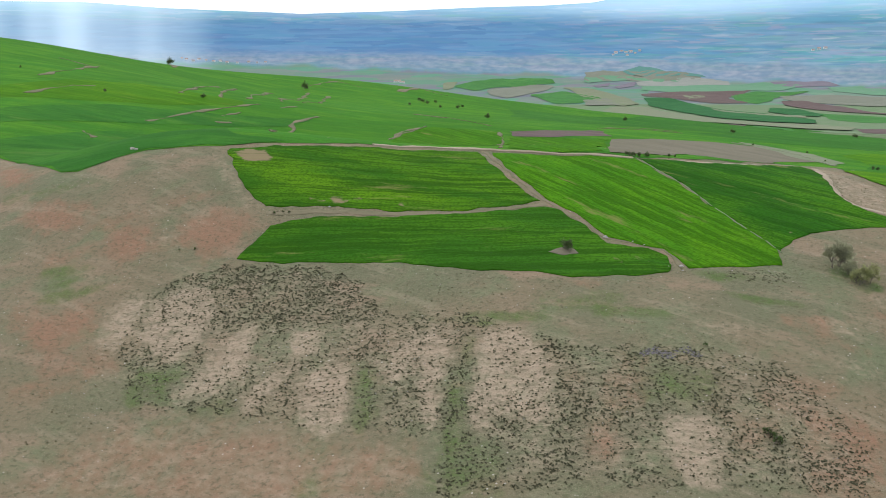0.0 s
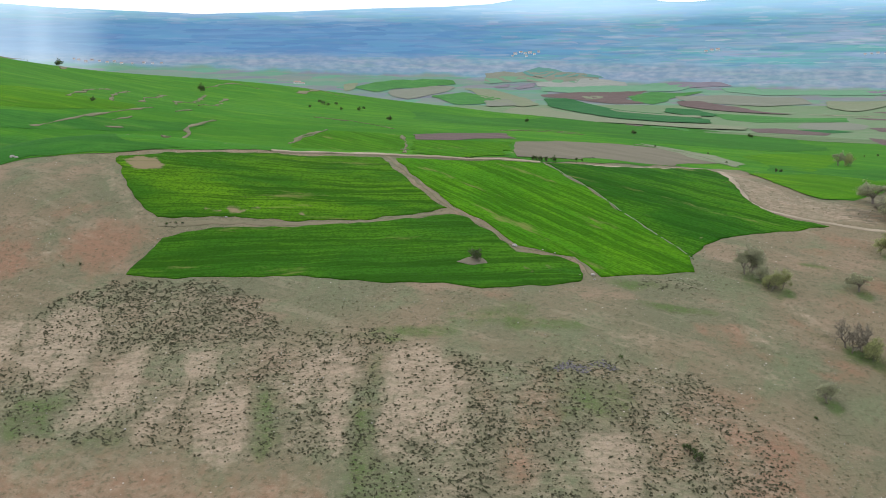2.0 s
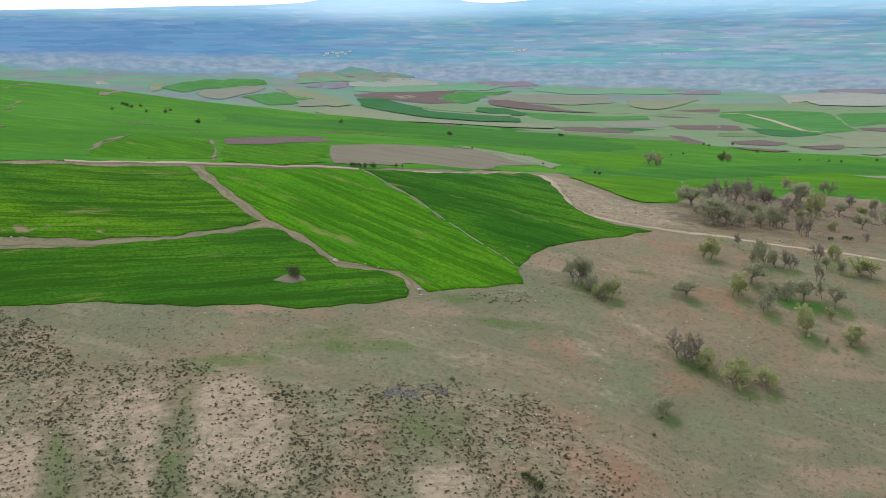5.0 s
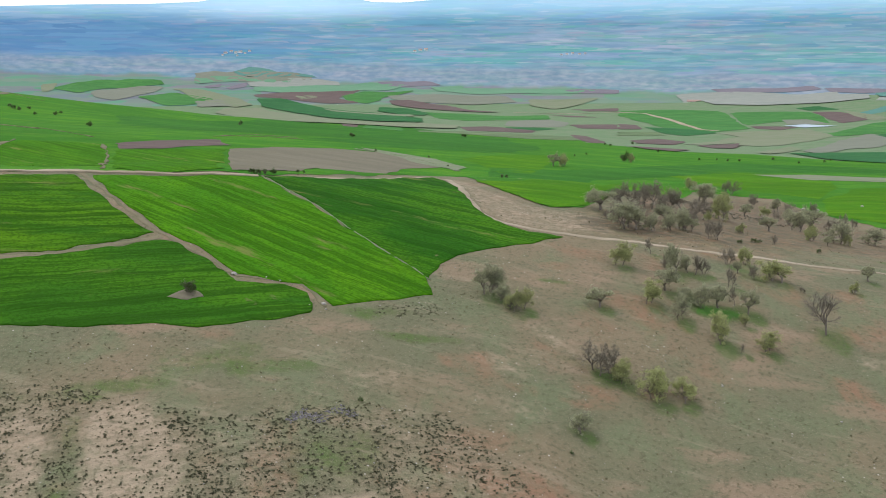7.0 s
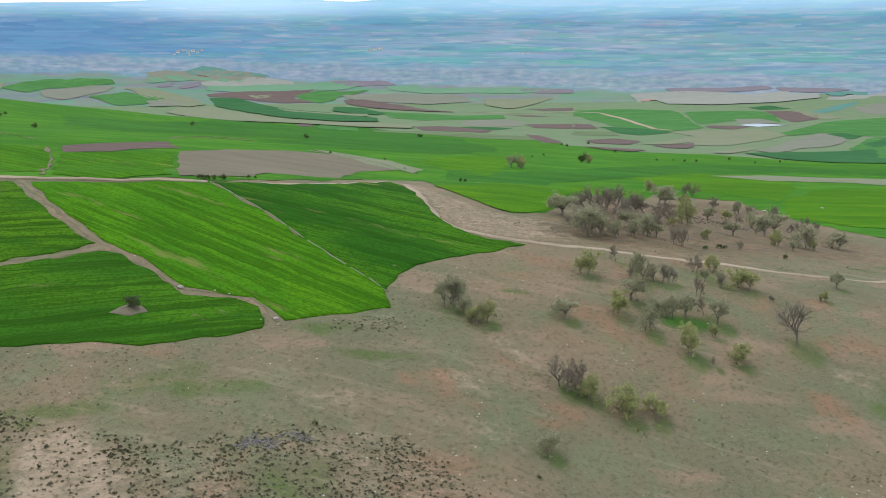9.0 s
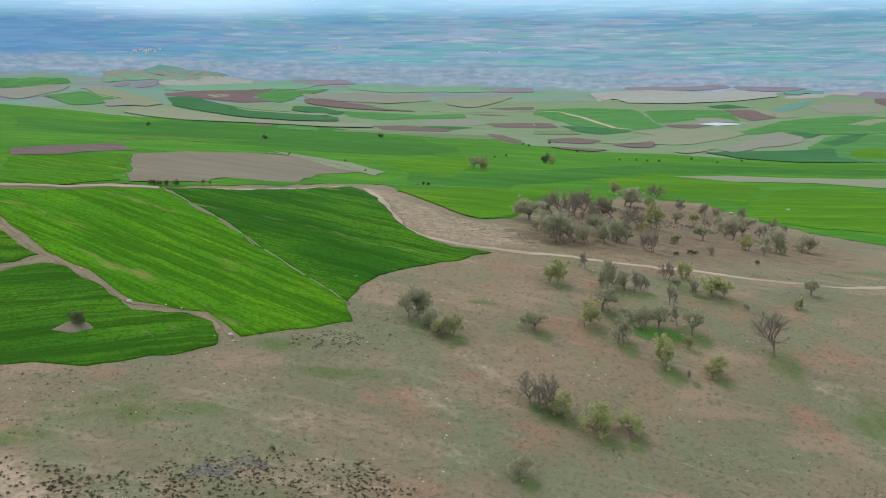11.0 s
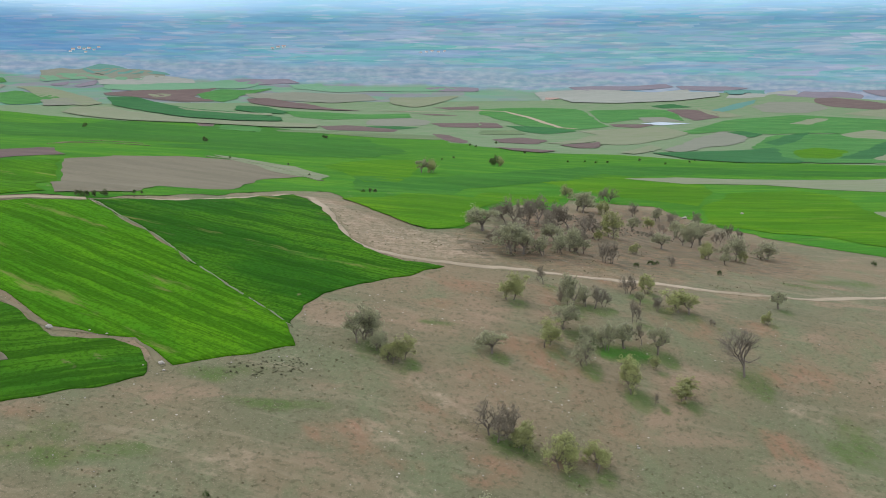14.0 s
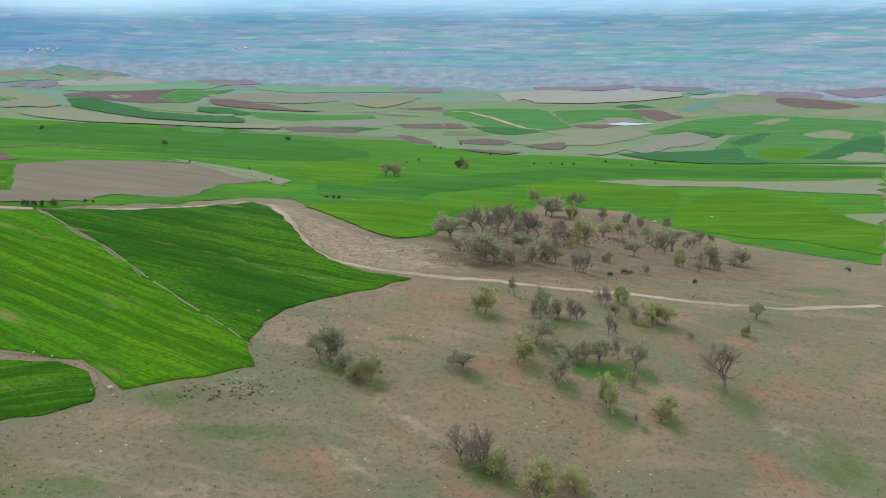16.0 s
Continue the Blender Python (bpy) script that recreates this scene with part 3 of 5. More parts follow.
def dry_ground():
    """Sparse grazed turf over stony soil; the cover layer tells bare earth, red earth and turf, with tree shade painted
    in as turf.
    """
    m, t, b = nodes_of("dry_grass_and_soil")
    fine, grain = noise_at(t, 1.7, 6), noise_at(t, 6.5, 4)
    base = mix(t, grey(t, noise_at(t, 0.035, 6), 0.38, 0.62), (0.138, 0.138, 0.082), (0.192, 0.152, 0.097))
    base = mix(t, times(t, grey(t, noise_at(t, 0.16, 7, (1, 0.6, 1), 0.5), 0.46, 0.66), 0.8), base, (0.138, 0.156, 0.086))
    base = mix(t, times(t, grey(t, noise_at(t, 0.10, 7, (0.8, 1.4, 1), 0.3), 0.52, 0.66), 0.7), base, (0.255, 0.180, 0.125))
    mask = add(t, "VertexColor")
    mask.layer_name = "cover"
    sep = add(t, "SeparateColor")
    t.links.new(mask.outputs[0], sep.inputs[0])
    edge_a, edge_b = noise_at(t, 0.45, 7, (1, 0.5, 1)), noise_at(t, 0.8, 7)

    def spread(socket, edge, most=1.0):
        s = add(t, "Math")
        s.operation = "ADD"
        t.links.new(socket, s.inputs[0])
        t.links.new(edge, s.inputs[1])
        return times(t, grey(t, s.outputs[0], 0.60, 1.25), most)

    # turf green, which also carries the shade painted by the trees
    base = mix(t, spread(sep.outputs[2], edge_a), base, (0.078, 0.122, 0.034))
    base = mix(t, spread(sep.outputs[1], edge_a), base, (0.235, 0.138, 0.088))
    base = mix(t, spread(sep.outputs[0], edge_b), base, mix(t, noise_at(t, 0.5, 4), (0.30, 0.222, 0.155), (0.38, 0.310, 0.228)))
    ledge = noise_at(t, 0.9, 6, (0.45, 1.6, 1))
    scrub = times(t, mask.outputs["Alpha"], grey(t, ledge, 0.46, 0.60))
    base = mix(t, times(t, scrub, 0.5), base, (0.108, 0.098, 0.062))
    litter = times(t, grey(t, mask.outputs["Alpha"], 1.2, 2.3), grey(t, noise_at(t, 0.35, 6), 0.30, 0.60))
    base = mix(t, times(t, litter, 0.75), base, (0.105, 0.086, 0.058))
    scar = noise_at(t, 0.22, 7, (0.35, 2.2, 1), 0.65)
    base = mix(t, times(t, grey(t, scar, 0.54, 0.68), 0.30), base, (0.31, 0.25, 0.18))
    base = mix(t, times(t, grey(t, fine, 0.50, 0.66), 0.6), base, (0.088, 0.088, 0.050))
    base = mix(t, times(t, grey(t, grain, 0.56, 0.70), 0.42), base, (0.36, 0.305, 0.23))
    base = mix(t, times(t, grey(t, noise_at(t, 11.0, 3), 0.58, 0.72), 0.5), base, (0.07, 0.065, 0.04))
    v = add(t, "TexVoronoi", Scale=0.85)
    c = add(t, "TexCoord")
    t.links.new(c.outputs["Object"], v.inputs["Vector"])
    stone = grey(t, v.outputs["Distance"], 0.12, 0.07)
    base = mix(t, times(t, times(t, stone, grey(t, noise_at(t, 0.09, 4), 0.5, 0.62)), 0.8), base, (0.45, 0.41, 0.36))
    # only the vivid turf patch is strong enough to show here
    lush_and_shade = times(t, grey(t, sep.outputs[2], 0.75, 1.05), grey(t, edge_b, 0.30, 0.50))
    base = mix(t, times(t, lush_and_shade, 0.85), base, mix(t, grain, (0.035, 0.125, 0.014), (0.060, 0.150, 0.022)))
    finish(t, b, base, 0.95, fine, 0.7, 0.3)
    return m


def crop(name, dark, light, turn, contrast=0.6, rows=True, soft=1.0):
    """A sown field: drifts of growth along the way it was drilled, thin places and wheel lines."""
    m, t, b = nodes_of(name)
    drift = noise_at(t, 0.045, 6, (1, 2.6, 1), turn)
    streak = noise_at(t, 0.13, 5, (0.28, 6.0, 1), turn)
    thread = noise_at(t, 0.5, 4, (0.15, 5.0, 1), turn)
    fine = noise_at(t, 2.2, 6)
    col = mix(t, times(t, grey(t, drift, 0.44, 0.60), contrast), dark, light)
    swell = noise_at(t, 0.011, 5, (1, 2.0, 1), turn + 0.25)
    col = mix(t, times(t, grey(t, swell, 0.44, 0.58), 0.45), col, tuple(v * 0.72 for v in dark))
    yellow = grey(t, noise_at(t, 0.03, 5, (1, 3.0, 1), turn + 0.1), 0.52, 0.64)
    col = mix(t, times(t, yellow, 0.42), col, (light[0] * 1.35, light[1] * 1.12, light[2]))
    col = mix(t, times(t, grey(t, streak, 0.47, 0.60), 0.7 * soft), col, tuple(v * 0.55 for v in dark))
    col = mix(t, times(t, grey(t, thread, 0.50, 0.62), 0.6 * soft), col, tuple(v * 0.5 for v in dark))
    col = mix(t, times(t, grey(t, fine, 0.45, 0.62), 0.55 * soft), col, tuple(v * 0.5 for v in dark))
    bare = grey(t, noise_at(t, 0.08, 7, (0.6, 3.0, 1), turn), 0.60, 0.68)
    col = mix(t, times(t, bare, 0.6 * soft * soft), col, (0.20, 0.190, 0.065))
    weak = add(t, "VertexColor")
    weak.layer_name = "thin"
    gap = add(t, "Math")
    gap.operation = "MULTIPLY_ADD"
    t.links.new(noise_at(t, 0.9, 5), gap.inputs[0])
    gap.inputs[1].default_value = 0.9
    t.links.new(weak.outputs[0], gap.inputs[2])
    col = mix(t, times(t, grey(t, gap.outputs[0], 0.85, 1.25), 0.9), col, (0.235, 0.180, 0.110))
    if rows:
        c, mp = add(t, "TexCoord"), add(t, "Mapping")
        mp.inputs["Rotation"].default_value = (0, 0, turn)
        w = add(t, "TexWave", Scale=0.085, Distortion=2.2, Detail=2)
        w.inputs["Detail Scale"].default_value = 0.4
        w.bands_direction = "Y"
        t.links.new(c.outputs["Object"], mp.inputs[0])
        t.links.new(mp.outputs[0], w.inputs["Vector"])
        line = times(t, grey(t, w.outputs["Fac"], 0.95, 0.99), grey(t, noise_at(t, 0.04, 3), 0.42, 0.6))
        col = mix(t, times(t, line, 0.5), col, tuple(v * 0.5 for v in dark))
    finish(t, b, col, 0.95, fine, 0.6, 0.3)
    b.inputs["Specular IOR Level"].default_value = 0.03
    return m


def earth(name, a, c, turn=0.0):
    m, t, b = nodes_of(name)
    n = noise_at(t, 0.06, 6, (0.6, 2.5, 1), turn)
    fine = noise_at(t, 0.9, 5)
    col = mix(t, grey(t, n, 0.35, 0.68), a, c)
    col = mix(t, times(t, grey(t, fine, 0.5, 0.75), 0.4), col, tuple(v * 0.65 for v in a))
    finish(t, b, col, 0.95, fine, 0.5, 0.2)
    return m


def plain(name, colour, rough=0.8, vary=0.35, scale=3.0):
    m, t, b = nodes_of(name)
    n = noise_at(t, scale, 4)
    col = mix(t, times(t, grey(t, n, 0.35, 0.7), vary), colour, tuple(v * 0.4 for v in colour))
    info = add(t, "ObjectInfo")
    col = mix(t, times(t, info.outputs["Random"], 0.25), col, tuple(v * 0.6 for v in colour))
    finish(t, b, col, rough, n, 0.3, 0.02)
    return m


def leafage(name, a, c):
    m, t, b = nodes_of(name)
    g, info = add(t, "NewGeometry"), add(t, "ObjectInfo")
    col = mix(t, g.outputs["Random Per Island"], a, c)
    col = mix(t, times(t, info.outputs["Random"], 0.4), col, tuple(v * 0.6 for v in a))
    finish(t, b, col, 0.7)
    b.inputs["Transmission Weight"].default_value = 0.0
    tr = add(t, "BsdfTranslucent")
    ms = add(t, "MixShader")
    ms.inputs[0].default_value = 0.45
    t.links.new(col, tr.inputs[0])
    t.links.new(b.outputs[0], ms.inputs[1])
    t.links.new(tr.outputs[0], ms.inputs[2])
    t.links.new(ms.outputs[0], t.nodes["Material Output"].inputs[0])
    return m


def distance():
    """The distance: a patchwork of far fields and slopes, by heading and by height over the horizon, in degrees; blue
    haze is painted into its colours.
    """
    m, t, b = nodes_of("far_hazed_land")
    c, sx = add(t, "TexCoord"), add(t, "SeparateXYZ")
    t.links.new(c.outputs["Object"], sx.inputs[0])

    def sum_of(kind, a, q, k=0.0):
        n = add(t, "Math")
        n.operation = kind
        for s, v in zip(n.inputs, (a, q, k)):
            if isinstance(v, (int, float)):
                s.default_value = v
            else:
                t.links.new(v, s)
        return n.outputs[0]

    az = times(t, sum_of("ARCTAN2", sx.outputs[0], sx.outputs[1]), 57.296)
    reach = sum_of("POWER", sum_of("ADD", sum_of("MULTIPLY", sx.outputs[0], sx.outputs[0]), sum_of("MULTIPLY", sx.outputs[1], sx.outputs[1])), 0.5)
    el = times(t, sum_of("DIVIDE", sum_of("SUBTRACT", sx.outputs[2], 61.0), reach), 57.296)
    plan = add(t, "CombineXYZ")
    t.links.new(az, plan.inputs[0])
    t.links.new(el, plan.inputs[1])

    def scaled(w, d):
        mp = add(t, "Mapping")
        mp.inputs["Scale"].default_value = (1 / w, 1 / d, 1)
        t.links.new(plan.outputs[0], mp.inputs[0])
        return mp.outputs[0]

    def clouds(w, d, detail=4):
        n = add(t, "TexNoise", Scale=1.0, Detail=detail, Roughness=0.55)
        t.links.new(scaled(w, d), n.inputs["Vector"])
        return n

    def patches(w, d, bend):
        v = add(t, "TexVoronoi", Scale=1.0, Randomness=1.0)
        v.voronoi_dimensions = "2D"
        warp = add(t, "VectorMath")
        warp.operation = "MULTIPLY_ADD"
        t.links.new(clouds(w * 1.3, d * 2.2, 3).outputs["Color"], warp.inputs[0])
        warp.inputs[1].default_value = (bend, bend, 0)
        t.links.new(scaled(w, d), warp.inputs[2])
        t.links.new(warp.outputs[0], v.inputs["Vector"])
        sep = add(t, "SeparateColor")
        t.links.new(v.outputs["Color"], sep.inputs[0])
        return sep.outputs

    one, two, three = patches(3.6, 0.30, 2.4), patches(1.9, 0.13, 2.2), patches(1.0, 0.07, 2.0)
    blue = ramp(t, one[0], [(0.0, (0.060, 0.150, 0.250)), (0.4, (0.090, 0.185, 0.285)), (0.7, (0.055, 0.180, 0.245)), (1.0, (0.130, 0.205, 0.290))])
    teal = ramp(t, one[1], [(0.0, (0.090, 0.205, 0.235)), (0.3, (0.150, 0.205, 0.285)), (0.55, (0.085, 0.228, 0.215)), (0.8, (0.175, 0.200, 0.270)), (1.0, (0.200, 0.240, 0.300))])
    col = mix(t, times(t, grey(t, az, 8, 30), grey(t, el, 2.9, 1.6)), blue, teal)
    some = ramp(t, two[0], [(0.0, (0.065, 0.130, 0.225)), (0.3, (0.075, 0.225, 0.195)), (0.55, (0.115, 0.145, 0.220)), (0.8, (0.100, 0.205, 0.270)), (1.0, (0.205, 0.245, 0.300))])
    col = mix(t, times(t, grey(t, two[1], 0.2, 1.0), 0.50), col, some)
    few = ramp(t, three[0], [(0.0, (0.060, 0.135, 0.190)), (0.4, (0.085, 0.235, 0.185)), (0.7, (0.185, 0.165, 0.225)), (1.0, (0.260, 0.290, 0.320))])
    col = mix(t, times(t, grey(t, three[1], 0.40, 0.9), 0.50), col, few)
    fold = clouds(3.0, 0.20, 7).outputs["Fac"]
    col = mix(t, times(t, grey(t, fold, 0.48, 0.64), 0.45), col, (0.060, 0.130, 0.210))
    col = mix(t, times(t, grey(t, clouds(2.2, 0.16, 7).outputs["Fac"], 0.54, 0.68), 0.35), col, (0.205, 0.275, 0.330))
    # the eroded scarp above the valley floor, lower to the east
    lift = sum_of("MULTIPLY_ADD", az, 0.032, el)
    rim = clouds(3.0, 9.0, 4).outputs["Fac"]
    lift = sum_of("MULTIPLY_ADD", rim, -1.0, sum_of("ADD", lift, 0.5))
    scarp = times(t, grey(t, lift, 0.05, 0.35), grey(t, lift, 1.30, 0.8))
    rill = clouds(0.55, 0.16, 9).outputs["Fac"]
    col = mix(t, times(t, scarp, 0.62), col, mix(t, grey(t, rill, 0.36, 0.66), (0.120, 0.150, 0.195), (0.205, 0.215, 0.245)))
    floor = grey(t, lift, 0.30, 0.0)
    col = mix(t, times(t, floor, 0.8), col, ramp(t, two[2], [(0.0, (0.080, 0.175, 0.085)), (0.4, (0.130, 0.155, 0.110)), (0.7, (0.130, 0.120, 0.125)), (1.0, (0.085, 0.185, 0.100))]))
    # painted into the colour: a cloud's shade on the western slopes, a bright haze along the crest, a light beam in it,
    # a sunlit shower in the west
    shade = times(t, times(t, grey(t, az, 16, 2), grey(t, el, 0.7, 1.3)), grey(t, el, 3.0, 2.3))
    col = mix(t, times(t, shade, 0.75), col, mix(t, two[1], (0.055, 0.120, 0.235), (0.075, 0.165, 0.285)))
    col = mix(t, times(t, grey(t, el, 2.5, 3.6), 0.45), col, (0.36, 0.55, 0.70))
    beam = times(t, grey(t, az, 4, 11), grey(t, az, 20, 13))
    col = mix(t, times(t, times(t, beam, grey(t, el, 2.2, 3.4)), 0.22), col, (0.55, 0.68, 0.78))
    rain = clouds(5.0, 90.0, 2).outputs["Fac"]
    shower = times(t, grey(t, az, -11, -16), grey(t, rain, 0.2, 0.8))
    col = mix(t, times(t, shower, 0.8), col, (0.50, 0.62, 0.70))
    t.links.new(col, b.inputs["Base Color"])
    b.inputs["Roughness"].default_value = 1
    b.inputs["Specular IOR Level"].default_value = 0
    # a faint glow stands in for light scattered by the air
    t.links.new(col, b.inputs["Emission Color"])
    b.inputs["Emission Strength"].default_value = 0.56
    return m


SOIL = dry_ground()
HAZED_LAND = distance()
DARK_CROP = crop("dark_green_barley", (0.034, 0.122, 0.009), (0.060, 0.172, 0.009), 0.0, 0.8)
UPPER_CROP = crop("patchy_green_barley", (0.038, 0.132, 0.009), (0.084, 0.208, 0.009), 0.03, 1.0)
BRIGHT_CROP = crop("bright_green_wheat", (0.054, 0.185, 0.008), (0.080, 0.228, 0.008), 0.97, 0.8)
EAST_CROP = crop("deep_green_wheat", (0.027, 0.118, 0.009), (0.066, 0.195, 0.009), 0.75, 1.0)
HILL_CROP = crop("hill_green_wheat", (0.050, 0.185, 0.020), (0.080, 0.225, 0.020), 0.1, 1.0, False, 0.45)
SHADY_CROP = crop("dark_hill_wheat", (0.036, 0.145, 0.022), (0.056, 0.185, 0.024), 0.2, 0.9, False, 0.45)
LIME_CROP = crop("lime_green_wheat", (0.064, 0.195, 0.010), (0.095, 0.232, 0.010), 0.3, 0.8, True, 0.6)
# valley crops, dulled and blued: a little distance haze is in the base colour
FAR_CROP = crop("valley_green_crop", (0.060, 0.195, 0.055), (0.090, 0.230, 0.065), 0.4, 0.8, False, 0.4)
DULL_CROP = crop("valley_sage_crop", (0.130, 0.190, 0.100), (0.165, 0.218, 0.120), 0.2, 0.8, False, 0.4)
DEEP_CROP = crop("valley_dark_crop", (0.036, 0.135, 0.050), (0.054, 0.165, 0.060), 0.3, 0.8, False, 0.4)
VALLEY_TURF = earth("valley_sage_turf", (0.108, 0.190, 0.086), (0.165, 0.205, 0.126), 0.3)
GREY_LAND = earth("grey_valley_land", (0.155, 0.172, 0.128), (0.188, 0.194, 0.155), 0.2)
# plots below the scarp: bluish air haze is mixed into these base colours
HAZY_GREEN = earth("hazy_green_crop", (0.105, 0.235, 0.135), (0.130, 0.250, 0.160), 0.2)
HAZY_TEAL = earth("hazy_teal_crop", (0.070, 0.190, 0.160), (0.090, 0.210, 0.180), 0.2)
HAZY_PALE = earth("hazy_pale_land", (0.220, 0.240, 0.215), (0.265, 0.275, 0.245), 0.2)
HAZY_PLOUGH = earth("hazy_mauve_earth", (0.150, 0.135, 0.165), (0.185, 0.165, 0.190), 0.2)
PLOUGH = earth("ploughed_purple_earth", (0.100, 0.070, 0.066), (0.130, 0.095, 0.086))
FALLOW = earth("grey_brown_fallow", (0.136, 0.124, 0.086), (0.166, 0.148, 0.106), 0.9)
PALE = earth("pale_dry_pasture", (0.152, 0.190, 0.106), (0.194, 0.202, 0.138))
BALK = earth("grey_green_balk", (0.135, 0.132, 0.076), (0.200, 0.168, 0.112))
TRACK = earth("pale_dust_track", (0.36, 0.30, 0.225), (0.26, 0.215, 0.15))
BARK = plain("grey_brown_bark", (0.200, 0.172, 0.145), 0.9)
LEAF = {
    "green": leafage("fresh_spring_leaves", (0.460, 0.480, 0.225), (0.340, 0.370, 0.155)),
    "olive": leafage("grey_olive_leaves", (0.460, 0.465, 0.300), (0.325, 0.340, 0.210)),
    "bare": leafage("brown_buds", (0.300, 0.270, 0.205), (0.215, 0.195, 0.145)),
    "tall": leafage("dark_twig_buds", (0.200, 0.170, 0.140), (0.140, 0.120, 0.100)),
    "dark": leafage("dark_bush_leaves", (0.130, 0.190, 0.066), (0.080, 0.122, 0.042)),
    "shrub": leafage("dull_cushion_shrub", (0.190, 0.184, 0.118), (0.110, 0.114, 0.068)),
    "tuft": leafage("dry_grass_tuft", (0.230, 0.205, 0.130), (0.165, 0.160, 0.090)),
}
SLATE = plain("grey_slaty_stone", (0.20, 0.185, 0.19), 0.9, 0.5, 2.0)
ROCK = plain("pale_limestone", (0.42, 0.39, 0.35), 0.9, 0.5, 2.0)
WHITE = plain("white_plaster", (0.75, 0.74, 0.72), 0.8, 0.15)
ROOF = plain("faded_roof_sheet", (0.42, 0.30, 0.26), 0.7, 0.3)
WATER = plain("pale_shallow_water", (0.55, 0.58, 0.62), 0.15, 0.1)


# ---- mesh helpers ----
def mesh_from(name, verts, faces, material):
    me = bpy.data.meshes.new(name)
    me.from_pydata([tuple(v) for v in verts], [], faces)
    me.materials.append(material)
    me.update()
    return me


def part(name, me, parent, label=""):
    ob = new(name, me)
    ob.parent = parent
    if label:
        ob["label"] = label
    return ob


# ---- the ground sheet ----
def inside(px, py, ring):
    hit = np.zeros(len(px), dtype=bool)
    for (ax, ay), (bx, by) in zip(ring, ring[1:] + ring[:1]):
        if ay != by:
            hit ^= ((ay > py) != (by > py)) & (px < (bx - ax) * (py - ay) / (by - ay) + ax)
    return hit


def polar_sheet(name, radii, angles, material):
    r, a = np.meshgrid(radii, np.radians(angles), indexing="ij")
    x, y = r * np.sin(a), r * np.cos(a)
    z = land(x, y)
    co = np.stack([x, y, z], -1).reshape(-1, 3)
    nr, na = r.shape
    i = np.arange(nr - 1)[:, None] * na + np.arange(na - 1)[None, :]
    quads = np.stack([i, i + 1, i + na + 1, i + na], -1).reshape(-1, 4)[:, ::-1]
    me = bpy.data.meshes.new(name)
    me.vertices.add(len(co))
    me.vertices.foreach_set("co", co.ravel())
    me.loops.add(quads.size)
    me.loops.foreach_set("vertex_index", quads.ravel().astype(np.int32))
    me.polygons.add(len(quads))
    me.polygons.foreach_set("loop_start", np.arange(0, quads.size, 4, dtype=np.int32))
    me.polygons.foreach_set("use_smooth", np.ones(len(quads), dtype=bool))
    me.materials.append(material)
    me.update(calc_edges=True)
    return me, co


def patch_mask(x, y, patches):
    """1 inside the patches, falling softly to 0 outside; they lie along the slope, away from the origin."""
    w = np.zeros_like(x)
    for cx, cy, across, along in patches:
        r = math.hypot(cx, cy)
        ux, uy = cx / r, cy / r
        dx, dy = x - cx, y - cy
        wob = 0.25 * np.sin(dx * 0.9 + dy * 0.4) + 0.2 * np.sin(dy * 0.7 - dx * 0.3)
        d = np.sqrt(((dx * uy - dy * ux) / across) ** 2 + ((dx * ux + dy * uy) / along) ** 2) + wob * 0.5
        w = np.maximum(w, np.clip(1.6 - 1.25 * d, 0, 1))
    return w


fine = np.arange(-34, 62.01, 0.16)
ANGLES = np.concatenate([np.arange(-180, -34, 4), fine, np.arange(66, 181, 4)])
RADII = np.concatenate([[0.5], np.geomspace(20, 95, 30), 95 * 1.0052 ** np.arange(1, 290), 427 * 1.0105 ** np.arange(1, 178)])
me, co = polar_sheet("ground", RADII, ANGLES, SOIL)
cover = np.zeros((len(co), 4), dtype=np.float32)
cover[:, 3] = 1
STRIPES = (STRIPE_A, STRIPE_B, STRIPE_C, STRIPE_D, STRIPE_E, STRIPE_F, STRIPE_G, STRIPE_H, STRIPE_I, STRIPE_J, STRIPE_K)
GULLIES = (GULLY_A, GULLY_B, GULLY_C, GULLY_D, GULLY_E)


def in_any(x, y, rings):
    """Which places lie in one of the outlines, with a slightly wavy border."""
    wx, wy = x + 0.45 * np.sin(y * 1.3 + x) + 0.3 * np.sin(x * 2.9), y + 0.5 * np.sin(x * 1.7 - y * 0.6)
    hit = np.zeros(len(x), dtype=bool)
    for ring in rings:
        a = np.array(ring)
        box = np.where((wx > a[:, 0].min()) & (wx < a[:, 0].max()) & (wy > a[:, 1].min()) & (wy < a[:, 1].max()))[0]
        hit[box] |= inside(wx[box], wy[box], ring)
    return hit


def soft_in(x, y, rings, blur=0.9):
    """The same with a soft border."""
    w = np.zeros(len(x))
    for k in range(7):
        a, d = 2.4 * k, blur * (k / 6) ** 0.5
        w += in_any(x + d * math.cos(a), y + 1.6 * d * math.sin(a), rings)
    return w / 7


PATCHES = {"red": [], "bare": [], "turf": [], "lush_and_shade": []}


def ground_patch(kind, *ring):
    PATCHES[kind].append(list(ring))


ground_patch("red", (-51.8, 164), (-50, 167.5), (-44.4, 165.3), (-42.5, 162.1), (-43.9, 158.8), (-47.2, 157.1), (-50.1, 159.9))
ground_patch("red", (-70, 180.5), (-64.2, 179.7), (-54.6, 173.6), (-57.6, 168.4), (-63.2, 168.1), (-67.8, 174.5))
ground_patch("red", (-41.3, 166.2), (-35.3, 170), (-28, 166.5), (-29.3, 161), (-30.8, 157.4), (-35, 157), (-38.8, 160.2))
ground_patch("red", (-56.4, 142.9), (-51.9, 147.1), (-46.6, 145.9), (-46, 139), (-51.1, 135.9), (-55, 136.5))
